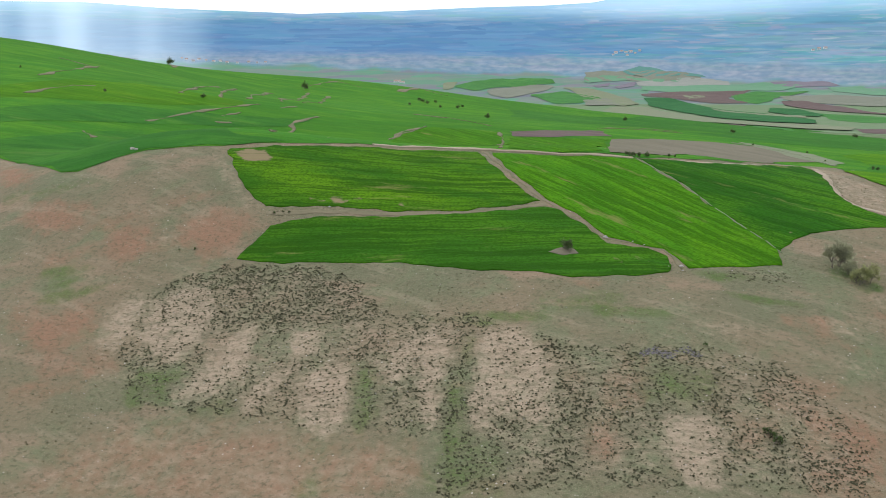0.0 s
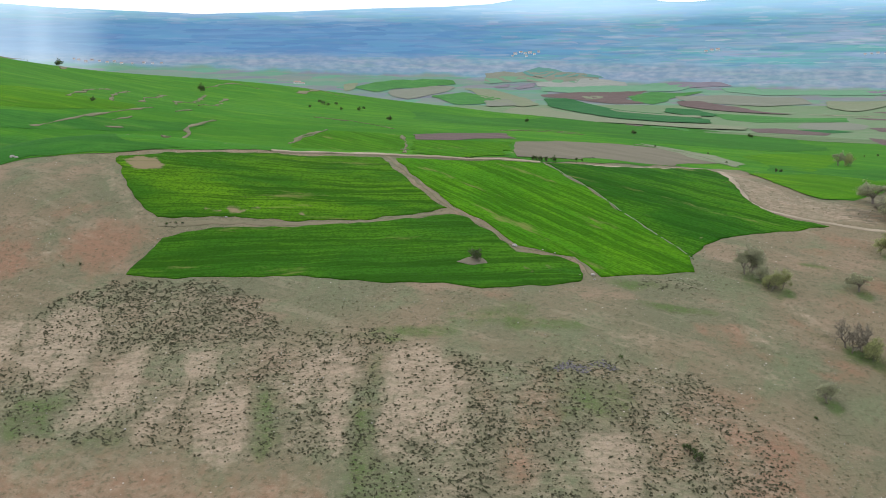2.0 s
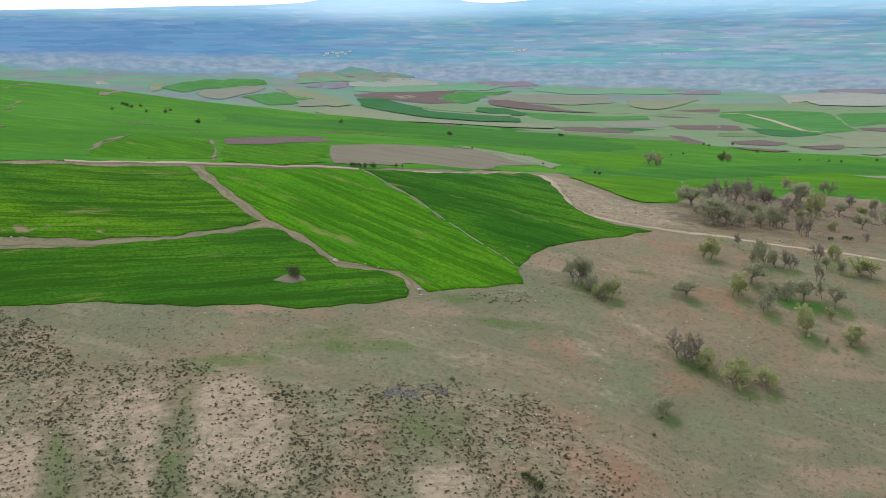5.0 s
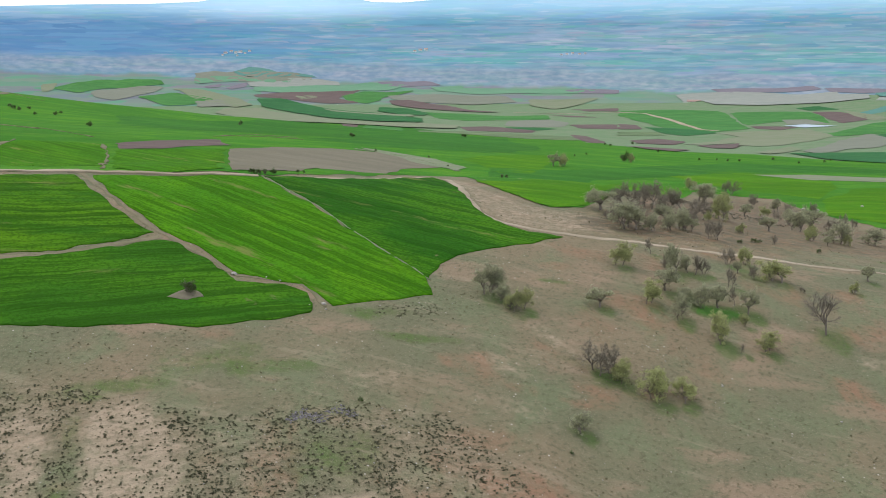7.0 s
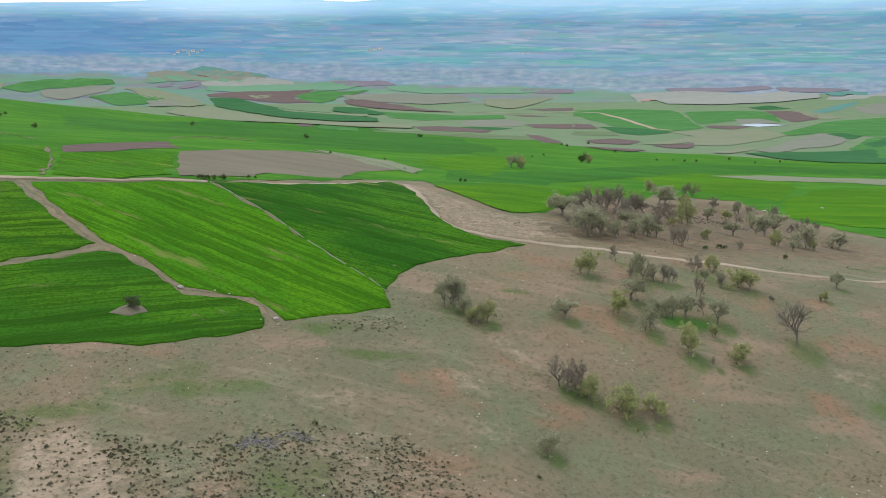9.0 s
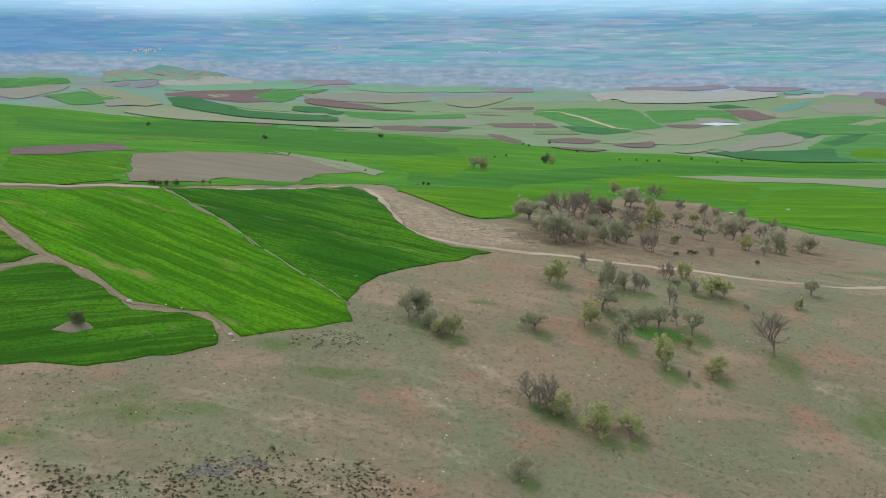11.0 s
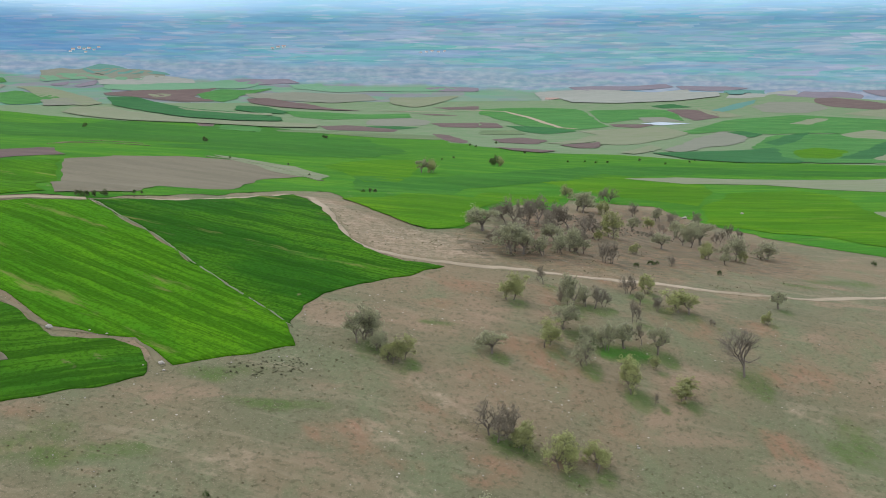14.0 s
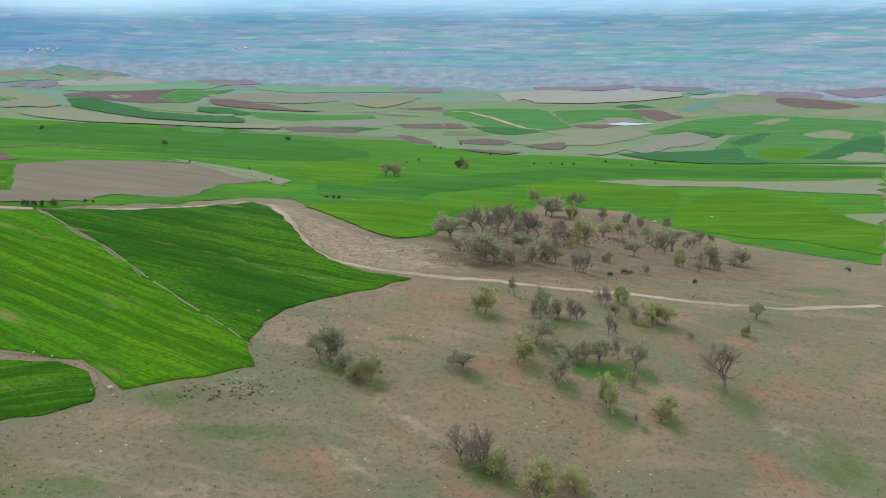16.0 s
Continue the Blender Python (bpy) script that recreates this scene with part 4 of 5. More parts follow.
ground_patch("red", (-91.2, 225), (-80.1, 207.9), (-71, 190.4), (-77, 192.4), (-79.7, 196))
ground_patch("bare", (-45.3, 160.1), (-43.2, 162.8), (-39.1, 166.7), (-35.6, 171.5), (-34.8, 170.5), (-37.8, 165.7), (-41.6, 160.3))
ground_patch("bare", (-45.5, 139.1), (-45.5, 149.2), (-40.6, 149.8), (-38.7, 148.2), (-41.1, 143.8), (-41.3, 135.9), (-43.1, 134))
ground_patch("bare", (-39.1, 186.7), (-36.9, 186.4), (-31.4, 174), (-28.4, 169.2), (-30.1, 169.3), (-34, 175.1), (-37.6, 182.2))
ground_patch("turf", (-58.9, 155.6), (-57, 158), (-52.7, 156.1), (-52.7, 152.8), (-55.9, 151.6))
ground_patch("turf", (-54.8, 151.2), (-49.8, 153.3), (-48.5, 152.5), (-52.3, 149.9))
ground_patch("turf", (-76.9, 188.9), (-67.4, 185.3), (-59.1, 184.8), (-56.6, 184.7), (-56, 182.8), (-65.6, 182.1), (-75.3, 184.8))
ground_patch("turf", (-40.4, 149), (-37, 152), (-33.6, 155.2), (-32.8, 154.1), (-36.3, 150.9), (-39.1, 147.7))
ground_patch("turf", (-15.2, 107.3), (-13.6, 110.4), (-12.9, 112.5), (-12.3, 110.9), (-13, 106.8))
ground_patch("turf", (-20.9, 109.2), (-19.2, 110.7), (-18.7, 110), (-20, 108.2))
ground_patch("turf", (-18.2, 115), (-16.6, 115.2), (-16.3, 114), (-17.7, 114.2))
ground_patch("turf", (-1.1, 112.4), (2.9, 113.2), (5.9, 108.6), (4.2, 103.1), (-3.2, 104.7))
ground_patch("red", (37.5, 114), (43.6, 116.5), (47.5, 113.7), (45.3, 106.8), (42.5, 108.8), (39.4, 111.2))
ground_patch("red", (35.6, 106.2), (42.3, 108), (44.4, 104.6), (43.6, 102.3), (36.5, 102.1))
ground_patch("red", (21.1, 125.4), (24.6, 125.6), (22.8, 120.3), (20.2, 114.2), (19.6, 118.8))
ground_patch("red", (12.9, 122.9), (16, 123.4), (16.1, 120.5), (14, 120.4))
ground_patch("red", (15.4, 114.6), (19.4, 114.4), (17.7, 108.2), (15.3, 107.3))
ground_patch("red", (42.2, 134.7), (47, 134.9), (51.8, 132.6), (50.7, 130.9), (44.3, 132.4))
ground_patch("turf", (24.4, 124), (33.4, 125.6), (36.5, 120.6), (28.9, 117.3), (24.2, 118.8))
ground_patch("turf", (10.5, 130.4), (14.4, 128.4), (14.3, 123.6), (10.6, 125.6))
ground_patch("turf", (11.7, 140.7), (20.5, 140.9), (25.1, 139), (19.9, 136.2), (12.5, 137.8))
ground_patch("bare", (40.3, 128.2), (47, 126.7), (51.8, 124), (50.9, 121.8), (45.6, 125.1), (40.8, 126.8))
ground_patch("bare", (28.8, 133.3), (35.5, 134.2), (40.2, 130.8), (36.3, 129.8), (31.2, 131.5))
ground_patch("red", (55.8, 138.8), (57.5, 138.5), (55.2, 133.8), (53.6, 133.3))
ground_patch("red", (47.2, 135.2), (50.2, 133.5), (51.7, 132.4), (50, 131.4), (47.5, 133.4))
ground_patch("red", (61.6, 142.2), (65.9, 141.2), (66.5, 137.6), (63.2, 137.7), (61.6, 140.9))
ground_patch("red", (66.7, 149), (68.9, 147.8), (67, 145.7), (65.7, 147.3))
ground_patch("red", (71.9, 144.1), (76.6, 142), (74.9, 138.3), (70.7, 138.7), (70.5, 141.7))
ground_patch("red", (72.5, 133.2), (76.7, 132), (74.5, 128.2), (71.3, 130.1))
ground_patch("bare", (55.2, 141.8), (58.1, 141.8), (60.4, 135.1), (59.2, 134), (57.2, 136.8))
ground_patch("bare", (47.1, 136.5), (49.7, 135.1), (51.5, 132.1), (53.6, 129.2), (56.2, 127), (52.8, 128.3), (48.6, 132), (46.4, 134.7))
ground_patch("turf", (56.9, 133.4), (60.5, 131.9), (59.1, 129.4), (56.3, 131))
ground_patch("turf", (64.5, 144.3), (69.3, 143.4), (67.4, 140.8), (64.6, 142))
ground_patch("turf", (54.3, 149.2), (55.7, 146.4), (59.1, 145.3), (57.4, 143), (54.8, 143.7), (52.9, 147.6))
ground_patch("lush_and_shade", (80.6, 143.1), (84.6, 142.1), (87.4, 139.9), (85.5, 138.9), (79.2, 140.2))
ground_patch("turf", (79.4, 147.3), (84.1, 147), (83.6, 142.9), (80.1, 142.5), (78.4, 144.6))
ground_patch("turf", (78.4, 134.3), (81, 133.2), (80.2, 131.3), (77.9, 132.6))
ground_patch("turf", (60.2, 151.8), (65.2, 152.5), (67.6, 152.1), (63.3, 150.8))
ground_patch("turf", (62, 129.1), (65.4, 127.4), (63.4, 125.3), (61.2, 126.8))
ground_patch("red", (82.2, 160.3), (86.2, 160.6), (82.4, 154.1), (79.8, 154.3))
ground_patch("turf", (94.5, 156.7), (99.6, 155.2), (97.1, 151.1), (93.8, 152.2))
ground_patch("turf", (93.4, 170.8), (101.2, 175.1), (98.9, 170.3), (94.1, 168.8))
ground_patch("turf", (112.3, 161.2), (115.9, 160.7), (114, 158.6), (111, 159.1))
ground_patch("turf", (129, 163.5), (138.6, 166.3), (133.3, 161.4), (127.4, 160.6))
ground_patch("red", (81.9, 171.7), (87.6, 165), (96.7, 163.6), (111.9, 164.8), (107.9, 161.4), (94.6, 162.1), (85.5, 166.3), (79.8, 169.7))
ground_patch("red", (97.4, 134.1), (107.4, 132.9), (104.8, 129.7), (96, 131))
ground_patch("red", (89, 126.1), (92.8, 122.2), (90.6, 118.6), (86.8, 121.5))
ground_patch("turf", (99.7, 125.8), (101.5, 121.3), (99.4, 116.2), (95.7, 116.3), (95.1, 120.7))
ground_patch("bare", (95.7, 129), (99.7, 125.8), (96.4, 124.1), (93.7, 127))
ground_patch("turf", (139.3, 171.3), (154.9, 171.5), (160.4, 169.3), (146.4, 164.1), (136.2, 165.9))

gx, gy = co[:, 0], co[:, 1]
stripe, gully = soft_in(gx, gy, STRIPES, 1.3), soft_in(gx, gy, GULLIES, 1.2)
bank, reach = soft_in(gx, gy, (BANK,)), np.hypot(gx, gy)
cover[:, 0] = np.maximum(0.60 * stripe, 0.42 * bank) * (1 - gully)
cover[:, 0] = np.maximum(cover[:, 0], 0.25 * soft_in(gx, gy, (TILLED,), 2.5))
cover[:, 0] = np.max([cover[:, 0], 0.42 * soft_in(gx, gy, PATCHES["bare"], 1.6), 0.30 * soft_in(gx, gy, (SHRUB_ZONE,), 2.5) * (1 - gully)], axis=0)
reds = np.maximum(0.4 * patch_mask(gx, gy, RED_SOIL), 0.72 * soft_in(gx, gy, PATCHES["red"], 2.4))
cover[:, 1] = np.maximum(reds * (1 - stripe), 0.95 * soft_in(gx, gy, (RED_KNOLL,), 3))
# dark green off each tree's foot: greener grass with its soft shadow painted in
lush_and_shade = patch_mask(gx, gy, [(x + 0.5, y - 1.0, 0.55 * h, 0.7 * h) for x, y, h, _, _ in SLOPE_TREES])
cover[:, 2] = np.max([0.5 * patch_mask(gx, gy, TURF), 0.42 * gully, 1.4 * soft_in(gx, gy, PATCHES["lush_and_shade"], 0.9), 0.54 * soft_in(gx, gy, PATCHES["turf"], 2.0) * (1 - 0.6 * in_any(gx, gy, (SHRUB_ZONE,))), 0.55 * lush_and_shade, 0.6 * (reach > 700)], axis=0)
wood = soft_in(gx, gy, (WOODED_KNOLL,), 4)
cover[:, 1] = np.maximum(cover[:, 1], np.maximum(0.5 * wood, 0.42 * soft_in(gx, gy, (TILLED,), 2.5)))
cover[:, 2] = np.maximum(cover[:, 2], 0.30 * wood)
cover[:, 3] = 0.6 * bank + 2.0 * wood + 0.55 * soft_in(gx, gy, (RED_KNOLL,), 4) + 0.4 * soft_in(gx, gy, (LEFT_SLOPE,), 5) + soft_in(gx, gy, (SHRUB_ZONE,), 2.5) * (1 - 0.4 * stripe)
me.materials.append(VALLEY_TURF)
ring_of = np.arange(len(me.polygons)) // (len(ANGLES) - 1)
me.polygons.foreach_set("material_index", (RADII[ring_of] > 560).astype(np.int32))
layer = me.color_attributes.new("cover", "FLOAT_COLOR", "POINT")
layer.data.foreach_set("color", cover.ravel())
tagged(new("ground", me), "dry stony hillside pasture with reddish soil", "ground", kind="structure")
R_EDGE = RADII[-1]
me, _ = polar_sheet("backdrop", R_EDGE * 1.0022 ** np.arange(0, 260), np.concatenate([np.arange(-180, -34, 4), np.arange(-34, 62.01, 0.2), np.arange(66, 181, 4)]), HAZED_LAND)
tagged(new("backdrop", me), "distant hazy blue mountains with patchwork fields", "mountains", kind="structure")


# ---- fields ----
import itertools

from mathutils.geometry import delaunay_2d_cdt


def resample(ring, step, wobble, closed=True):
    """The outline in even steps, with a ragged edge."""
    pts = []
    for (ax, ay), (bx, by) in zip(ring, ring[1:] + ring[:1] if closed else ring[1:]):
        s = step(math.hypot(ax, ay))
        n = max(1, int(math.hypot(bx - ax, by - ay) / s))
        for k in range(n):
            x, y = ax + (bx - ax) * k / n, ay + (by - ay) * k / n
            pts.append((x + wobble * s * ripple(x, y, 4 * s), y + wobble * s * ripple(y + 50, x, 4 * s)))
    return pts


def draped(name, ring, material, lift, grain, label, category="field", wobble=0.8, bumps=0.05, thin=()):
    """A sheet of crop or earth over the land inside an outline, standing lift metres above it, with its edge turned down where it has a stand of crop."""
    step = lambda r: max(grain, grain * r / 160)
    edge = resample(ring, step, wobble)
    ex, ey = np.array(edge).T
    rr = np.hypot(ex, ey)
    inner = []
    r = rr.min()
    a0, a1 = np.arctan2(ex, ey).min(), np.arctan2(ex, ey).max()
    odd = 0
    while r < rr.max():
        s = step(r)
        odd ^= 1
        a = np.arange(a0 + odd * s / r / 2, a1, s / r)
        inner.append(np.stack([r * np.sin(a), r * np.cos(a)], -1))
        r += s * 0.87
    inner = np.concatenate(inner)
    inner = inner[inside(inner[:, 0], inner[:, 1], edge)]
    n = len(edge)
    co = [Vector(p) for p in edge] + [Vector((float(p[0]), float(p[1]))) for p in inner]
    v, _, f, *_ = delaunay_2d_cdt(co, [(k, (k + 1) % n) for k in range(n)], [], 1, 0.02)
    x, y = np.array([[p.x, p.y] for p in v]).T
    z = land(x, y) + lift + bumps * (np.sin(x * 1.9 + y) * np.sin(y * 1.7 - x * 0.6))
    verts = list(zip(x, y, z))
    faces = [tuple(q) for q in f]
    count = {}
    for q in faces:
        for k in range(len(q)):
            e = (q[k], q[(k + 1) % len(q)])
            count[e] = 1
    low = {}
    skirt = []
    for a, b in list(count) if bumps else ():
        if (b, a) not in count:
            for k in (a, b):
                if k not in low:
                    low[k] = len(verts)
                    verts.append((x[k], y[k], z[k] - lift - 0.25))
            skirt.append((b, a, low[a], low[b]))
    me = mesh_from(name, verts, faces + skirt, material)
    me.polygons.foreach_set("use_smooth", np.arange(len(me.polygons)) < len(faces))
    if thin:
        px, py = np.array([v[:2] for v in verts]).T
        weak = np.zeros((len(verts), 4), dtype=np.float32)
        weak[:, :3] = soft_in(px, py, thin, 0.8)[:, None]
        me.color_attributes.new("thin", "FLOAT_COLOR", "POINT").data.foreach_set("color", weak.ravel())
    return tagged(new(name, me), label, category, kind="structure")


def ribbon(line, width):
    """The outline of a track of that width along a line."""
    left, right = [], []
    for k, (x, y) in enumerate(line):
        (ax, ay), (bx, by) = line[max(0, k - 1)], line[min(len(line) - 1, k + 1)]
        d = math.hypot(bx - ax, by - ay)
        w = width * (0.8 + 0.4 * ripple(x, y, 9)) / 2
        nx, ny = -(by - ay) / d * w, (bx - ax) / d * w
        left.append((x + nx, y + ny))
        right.append((x - nx, y - ny))
    return left + right[::-1]


def polar(az, r):
    return (r * math.sin(radians(az)), r * math.cos(radians(az)))


def beside(line, gap):
    """A line moved sideways by gap metres."""
    out = []
    for k, (x, y) in enumerate(line):
        (ax, ay), (bx, by) = line[max(0, k - 1)], line[min(len(line) - 1, k + 1)]
        d = math.hypot(bx - ax, by - ay)
        out.append((x - (by - ay) / d * gap, y + (bx - ax) / d * gap))
    return out


STRIP_FIELD = STRIP_TOP + beside(DIVIDE, -0.15) + STRIP_REST
EAST_FIELD = EAST_REST + beside(DIVIDE, 0.15)[::-1]
hill_ring = NEAR_GREEN + NEAR_GREEN_EAST + HILL_FAR_EDGE + [polar(a, r) for a, r in ((2, 850), (-5, 950), (-12, 1000), (-24, 950), (-34, 800), (-34, 300))]
draped("hill_field", hill_ring, HILL_CROP, 0.07, 2.0, "rolling green young wheat over the hills beyond", wobble=0.5, bumps=0)
draped("field", FRONT_FIELD, DARK_CROP, 0.09, 0.7, "long dark green barley field with a rounded end", thin=(THIN_A, THIN_B, THIN_G))
draped("field", UPPER_FIELD, UPPER_CROP, 0.09, 0.7, "patchy green barley field on the plateau", wobble=1.3, thin=(THIN_C, THIN_D, THIN_F))
draped("field", STRIP_FIELD, BRIGHT_CROP, 0.09, 1.2, "bright green wheat strip running down the slope")
draped("field", EAST_FIELD, EAST_CROP, 0.09, 0.8, "deep green wheat field with a curved border", thin=(THIN_E,))
draped("field", LIME_FIELD, LIME_CROP, 0.15, 1.4, "lime green wheat field behind the wooded knoll", bumps=0)
draped("field", HUMP_FIELD, LIME_CROP, 0.15, 1.6, "green wheat on a rounded hump", bumps=0)
draped("field", PATCH_FIELD, BRIGHT_CROP, 0.17, 1.4, "small bright green wheat patch", bumps=0)
draped("fallow_field", FALLOW_FIELD, FALLOW, 0.16, 1.4, "grey-brown fallow field on the far slope", wobble=0.4, bumps=0)
draped("ploughed_field", PLOUGHED_STRIP, PLOUGH, 0.17, 1.4, "narrow purple-brown ploughed strip", bumps=0)
for ring, mat, label in ((DARK_SLOPE, SHADY_CROP, "dark green wheat below the hill"), (LIGHT_SLOPE, BRIGHT_CROP, "bright green wheat below the hill"), (DARK_BELT, SHADY_CROP, "long dark green wheat belt across the slope"), (DARK_BELT_EAST, SHADY_CROP, "dark green wheat belt across the low ground"), (BRIGHT_BELT, LIME_CROP, "lime green wheat tongue in the low ground"), (DARK_BELT_WEST, SHADY_CROP, "dark green wheat below the fallow"), (LIGHT_HILL, LIME_CROP, "light green wheat high on the hill"), (DARK_HILL, SHADY_CROP, "dark green wheat on the hillside"), (EAST_HILL_PATCH, LIME_CROP, "light green wheat behind the knoll")):
    draped("field", ring, mat, 0.13, 1.6, label, wobble=0.6, bumps=0)
draped("bare_patch", ISLAND, FALLOW, 0.12, 0.5, "bare earth round the bush in the barley", "bare ground", 0.9, 0.02)


def balk(width, *line):
    draped("balk", ribbon(list(line), width), BALK, 0.22, 0.8, "thin dry unploughed balk between crops", "balk", 1.2, 0.02)


for line in (HILL_PATH_B, HILL_PATH_D, HILL_PATH_E, HILL_PATH_F, HILL_PATH_K):
    balk(0.8, *line)
balk(3.2, (-1106.4, 3603.8), (-976.4, 3555.4), (-134.1, 556.9))
balk(1.3, (-82.9, 351.6), (-84.3, 379.5), (-92.7, 453.8))
balk(1.3, (-71.6, 352.8), (-88.6, 471.3))
balk(1.3, (-63.5, 360.4), (-78.9, 493.7))
balk(1.3, (-54.1, 365.2), (-66, 539.2))
balk(1.3, (-46.8, 372.7), (-55.6, 531.5))
balk(1.3, (-51.3, 343), (-46.6, 350.1))
balk(1.3, (-32.5, 205.9), (-43.1, 315.5), (-38.5, 333.4))
balk(1.3, (-63.9, 316), (-59.9, 325.3))
balk(1.3, (-79.6, 296.7), (-70.7, 317), (-58.6, 346.7))
balk(1.3, (-89.4, 273.4), (-84.5, 267.4))
balk(1.3, (-129.8, 356.3), (-129.1, 389.6), (-130.3, 423.6))
balk(1.3, (-149, 431), (-130.7, 413))
balk(1.3, (-119.6, 317), (-113.8, 339.4), (-106.9, 343.3))
balk(2.5, (-70.1, 580.2), (-61.6, 635.3), (-46.7, 612.1))
balk(1.2, (-14.1, 301.7), (-7.4, 325.9))
balk(5, (-24, 614.5), (-15.5, 683.2), (-0, 641.3))
balk(2, (-10.2, 375.5), (-0, 364.4))
balk(2.5, (-63.3, 305.9), (-60.6, 308.5))
for ring in (PALE_C, PALE_D, PALE_F, DRY_VERGE):
    draped("pasture", ring, PALE, 0.20, 2.0, "pale dry pasture in the valley", bumps=0)

# the plots of the valley, the far ones first
PLOTS = {
    "green": (FAR_CROP, "field", "green crop field in the valley"),
    "lime": (LIME_CROP, "field", "bright green crop field in the valley"),
    "dark": (DEEP_CROP, "field", "dark green crop field in the valley"),
    "sage": (DULL_CROP, "field", "sage green field in the valley"),
    "plough": (PLOUGH, "ploughed_field", "purple-brown ploughed field in the valley"),
    "pale": (PALE, "pasture", "pale dry pasture in the valley"),
    "grey": (GREY_LAND, "fallow_field", "grey fallow land in the valley"),
    # far plots, with the haze painted into their colours
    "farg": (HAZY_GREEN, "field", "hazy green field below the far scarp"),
    "teal": (HAZY_TEAL, "field", "hazy blue-green field below the far scarp"),
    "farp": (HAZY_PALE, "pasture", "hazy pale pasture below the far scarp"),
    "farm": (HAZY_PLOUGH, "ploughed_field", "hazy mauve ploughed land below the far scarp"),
}
plot_count = itertools.count()


def rounded(ring):
    """The outline with its corners cut."""
    for _ in range(1):
        ring = [(a[0] + (b[0] - a[0]) * f, a[1] + (b[1] - a[1]) * f) for a, b in zip(ring, ring[1:] + ring[:1]) for f in (0.1, 0.9)]
    return ring


def plot(kind, *ring):
    """One plot of the valley; each lies a little higher than the one before it."""
    material, name, label = PLOTS[kind]
    far = math.hypot(*ring[0]) > 2500
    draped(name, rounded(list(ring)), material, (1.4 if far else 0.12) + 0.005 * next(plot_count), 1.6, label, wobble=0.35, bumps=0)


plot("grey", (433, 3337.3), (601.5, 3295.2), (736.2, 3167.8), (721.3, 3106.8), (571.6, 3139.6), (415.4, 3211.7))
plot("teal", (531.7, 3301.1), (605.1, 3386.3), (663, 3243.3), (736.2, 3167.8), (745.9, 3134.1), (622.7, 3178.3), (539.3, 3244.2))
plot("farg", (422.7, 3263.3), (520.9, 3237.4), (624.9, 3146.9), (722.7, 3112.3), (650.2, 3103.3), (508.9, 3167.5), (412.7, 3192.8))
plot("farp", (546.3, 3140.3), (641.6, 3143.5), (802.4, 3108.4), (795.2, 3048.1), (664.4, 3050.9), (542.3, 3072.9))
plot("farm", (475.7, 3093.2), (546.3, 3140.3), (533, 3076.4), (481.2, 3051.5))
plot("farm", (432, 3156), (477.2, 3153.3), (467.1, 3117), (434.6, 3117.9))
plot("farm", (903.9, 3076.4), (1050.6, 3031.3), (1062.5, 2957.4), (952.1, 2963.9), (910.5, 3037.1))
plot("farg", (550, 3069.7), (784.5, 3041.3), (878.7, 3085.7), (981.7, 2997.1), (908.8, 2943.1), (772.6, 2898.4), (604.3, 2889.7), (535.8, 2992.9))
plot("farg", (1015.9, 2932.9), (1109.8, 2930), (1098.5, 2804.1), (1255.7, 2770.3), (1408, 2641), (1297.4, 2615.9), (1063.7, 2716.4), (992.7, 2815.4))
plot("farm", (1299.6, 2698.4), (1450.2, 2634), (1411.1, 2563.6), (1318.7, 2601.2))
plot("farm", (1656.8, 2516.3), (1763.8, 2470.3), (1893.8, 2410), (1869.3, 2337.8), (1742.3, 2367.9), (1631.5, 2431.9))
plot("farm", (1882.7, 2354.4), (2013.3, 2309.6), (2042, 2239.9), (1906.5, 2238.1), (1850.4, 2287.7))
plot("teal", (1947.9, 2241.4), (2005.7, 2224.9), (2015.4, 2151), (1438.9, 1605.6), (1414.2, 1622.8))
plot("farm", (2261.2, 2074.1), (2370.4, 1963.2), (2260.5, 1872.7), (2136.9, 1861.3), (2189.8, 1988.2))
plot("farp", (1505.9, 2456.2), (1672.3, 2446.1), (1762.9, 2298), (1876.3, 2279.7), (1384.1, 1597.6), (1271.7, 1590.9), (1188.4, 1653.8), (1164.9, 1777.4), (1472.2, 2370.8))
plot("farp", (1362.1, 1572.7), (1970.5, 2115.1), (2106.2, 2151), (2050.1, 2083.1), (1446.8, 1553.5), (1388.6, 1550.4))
plot("farm", (1492.7, 1584.7), (2079.6, 2112.7), (2164.5, 2039.5), (2144.7, 1958), (1540, 1491.9), (1494.9, 1536.4))
plot("plough", (1503.1, 1495.9), (1569.5, 1519.9), (1575.4, 1425.1), (1550.5, 1339.3), (1451.6, 1308.3), (1416.6, 1374.3), (1442.9, 1437))
plot("teal", (1204.5, 1425), (1307.6, 1485.7), (1394.7, 1523.2), (1343.6, 1476.4), (1244.1, 1414.8), (1182.6, 1384))
plot("grey", (1302.8, 1440.2), (1385.4, 1480.7), (1437.4, 1439.3), (1396.6, 1355.3), (1297.5, 1315.5), (1254.5, 1357.7))
plot("pale", (1355.8, 1289.1), (1445.7, 1309.9), (1604.5, 1338.9), (1456.7, 1218), (1381.9, 1208.8), (1346.6, 1254))
plot("plough", (517.9, 2895.7), (607.6, 2905), (748.2, 2903), (818.3, 2922.8), (773, 2838.4), (707.6, 2748.3), (737.7, 2639.8), (657.2, 2644.4), (574.8, 2751.8), (514.3, 2833.6))
plot("pale", (607.3, 2811.7), (665.2, 2837.2), (659.5, 2763.6), (610.6, 2739.1))
plot("green", (732, 2810.1), (825.9, 2903.9), (958.8, 2874), (859.6, 2786.2), (791.1, 2671.8), (742.9, 2616.6), (716.8, 2692.8))
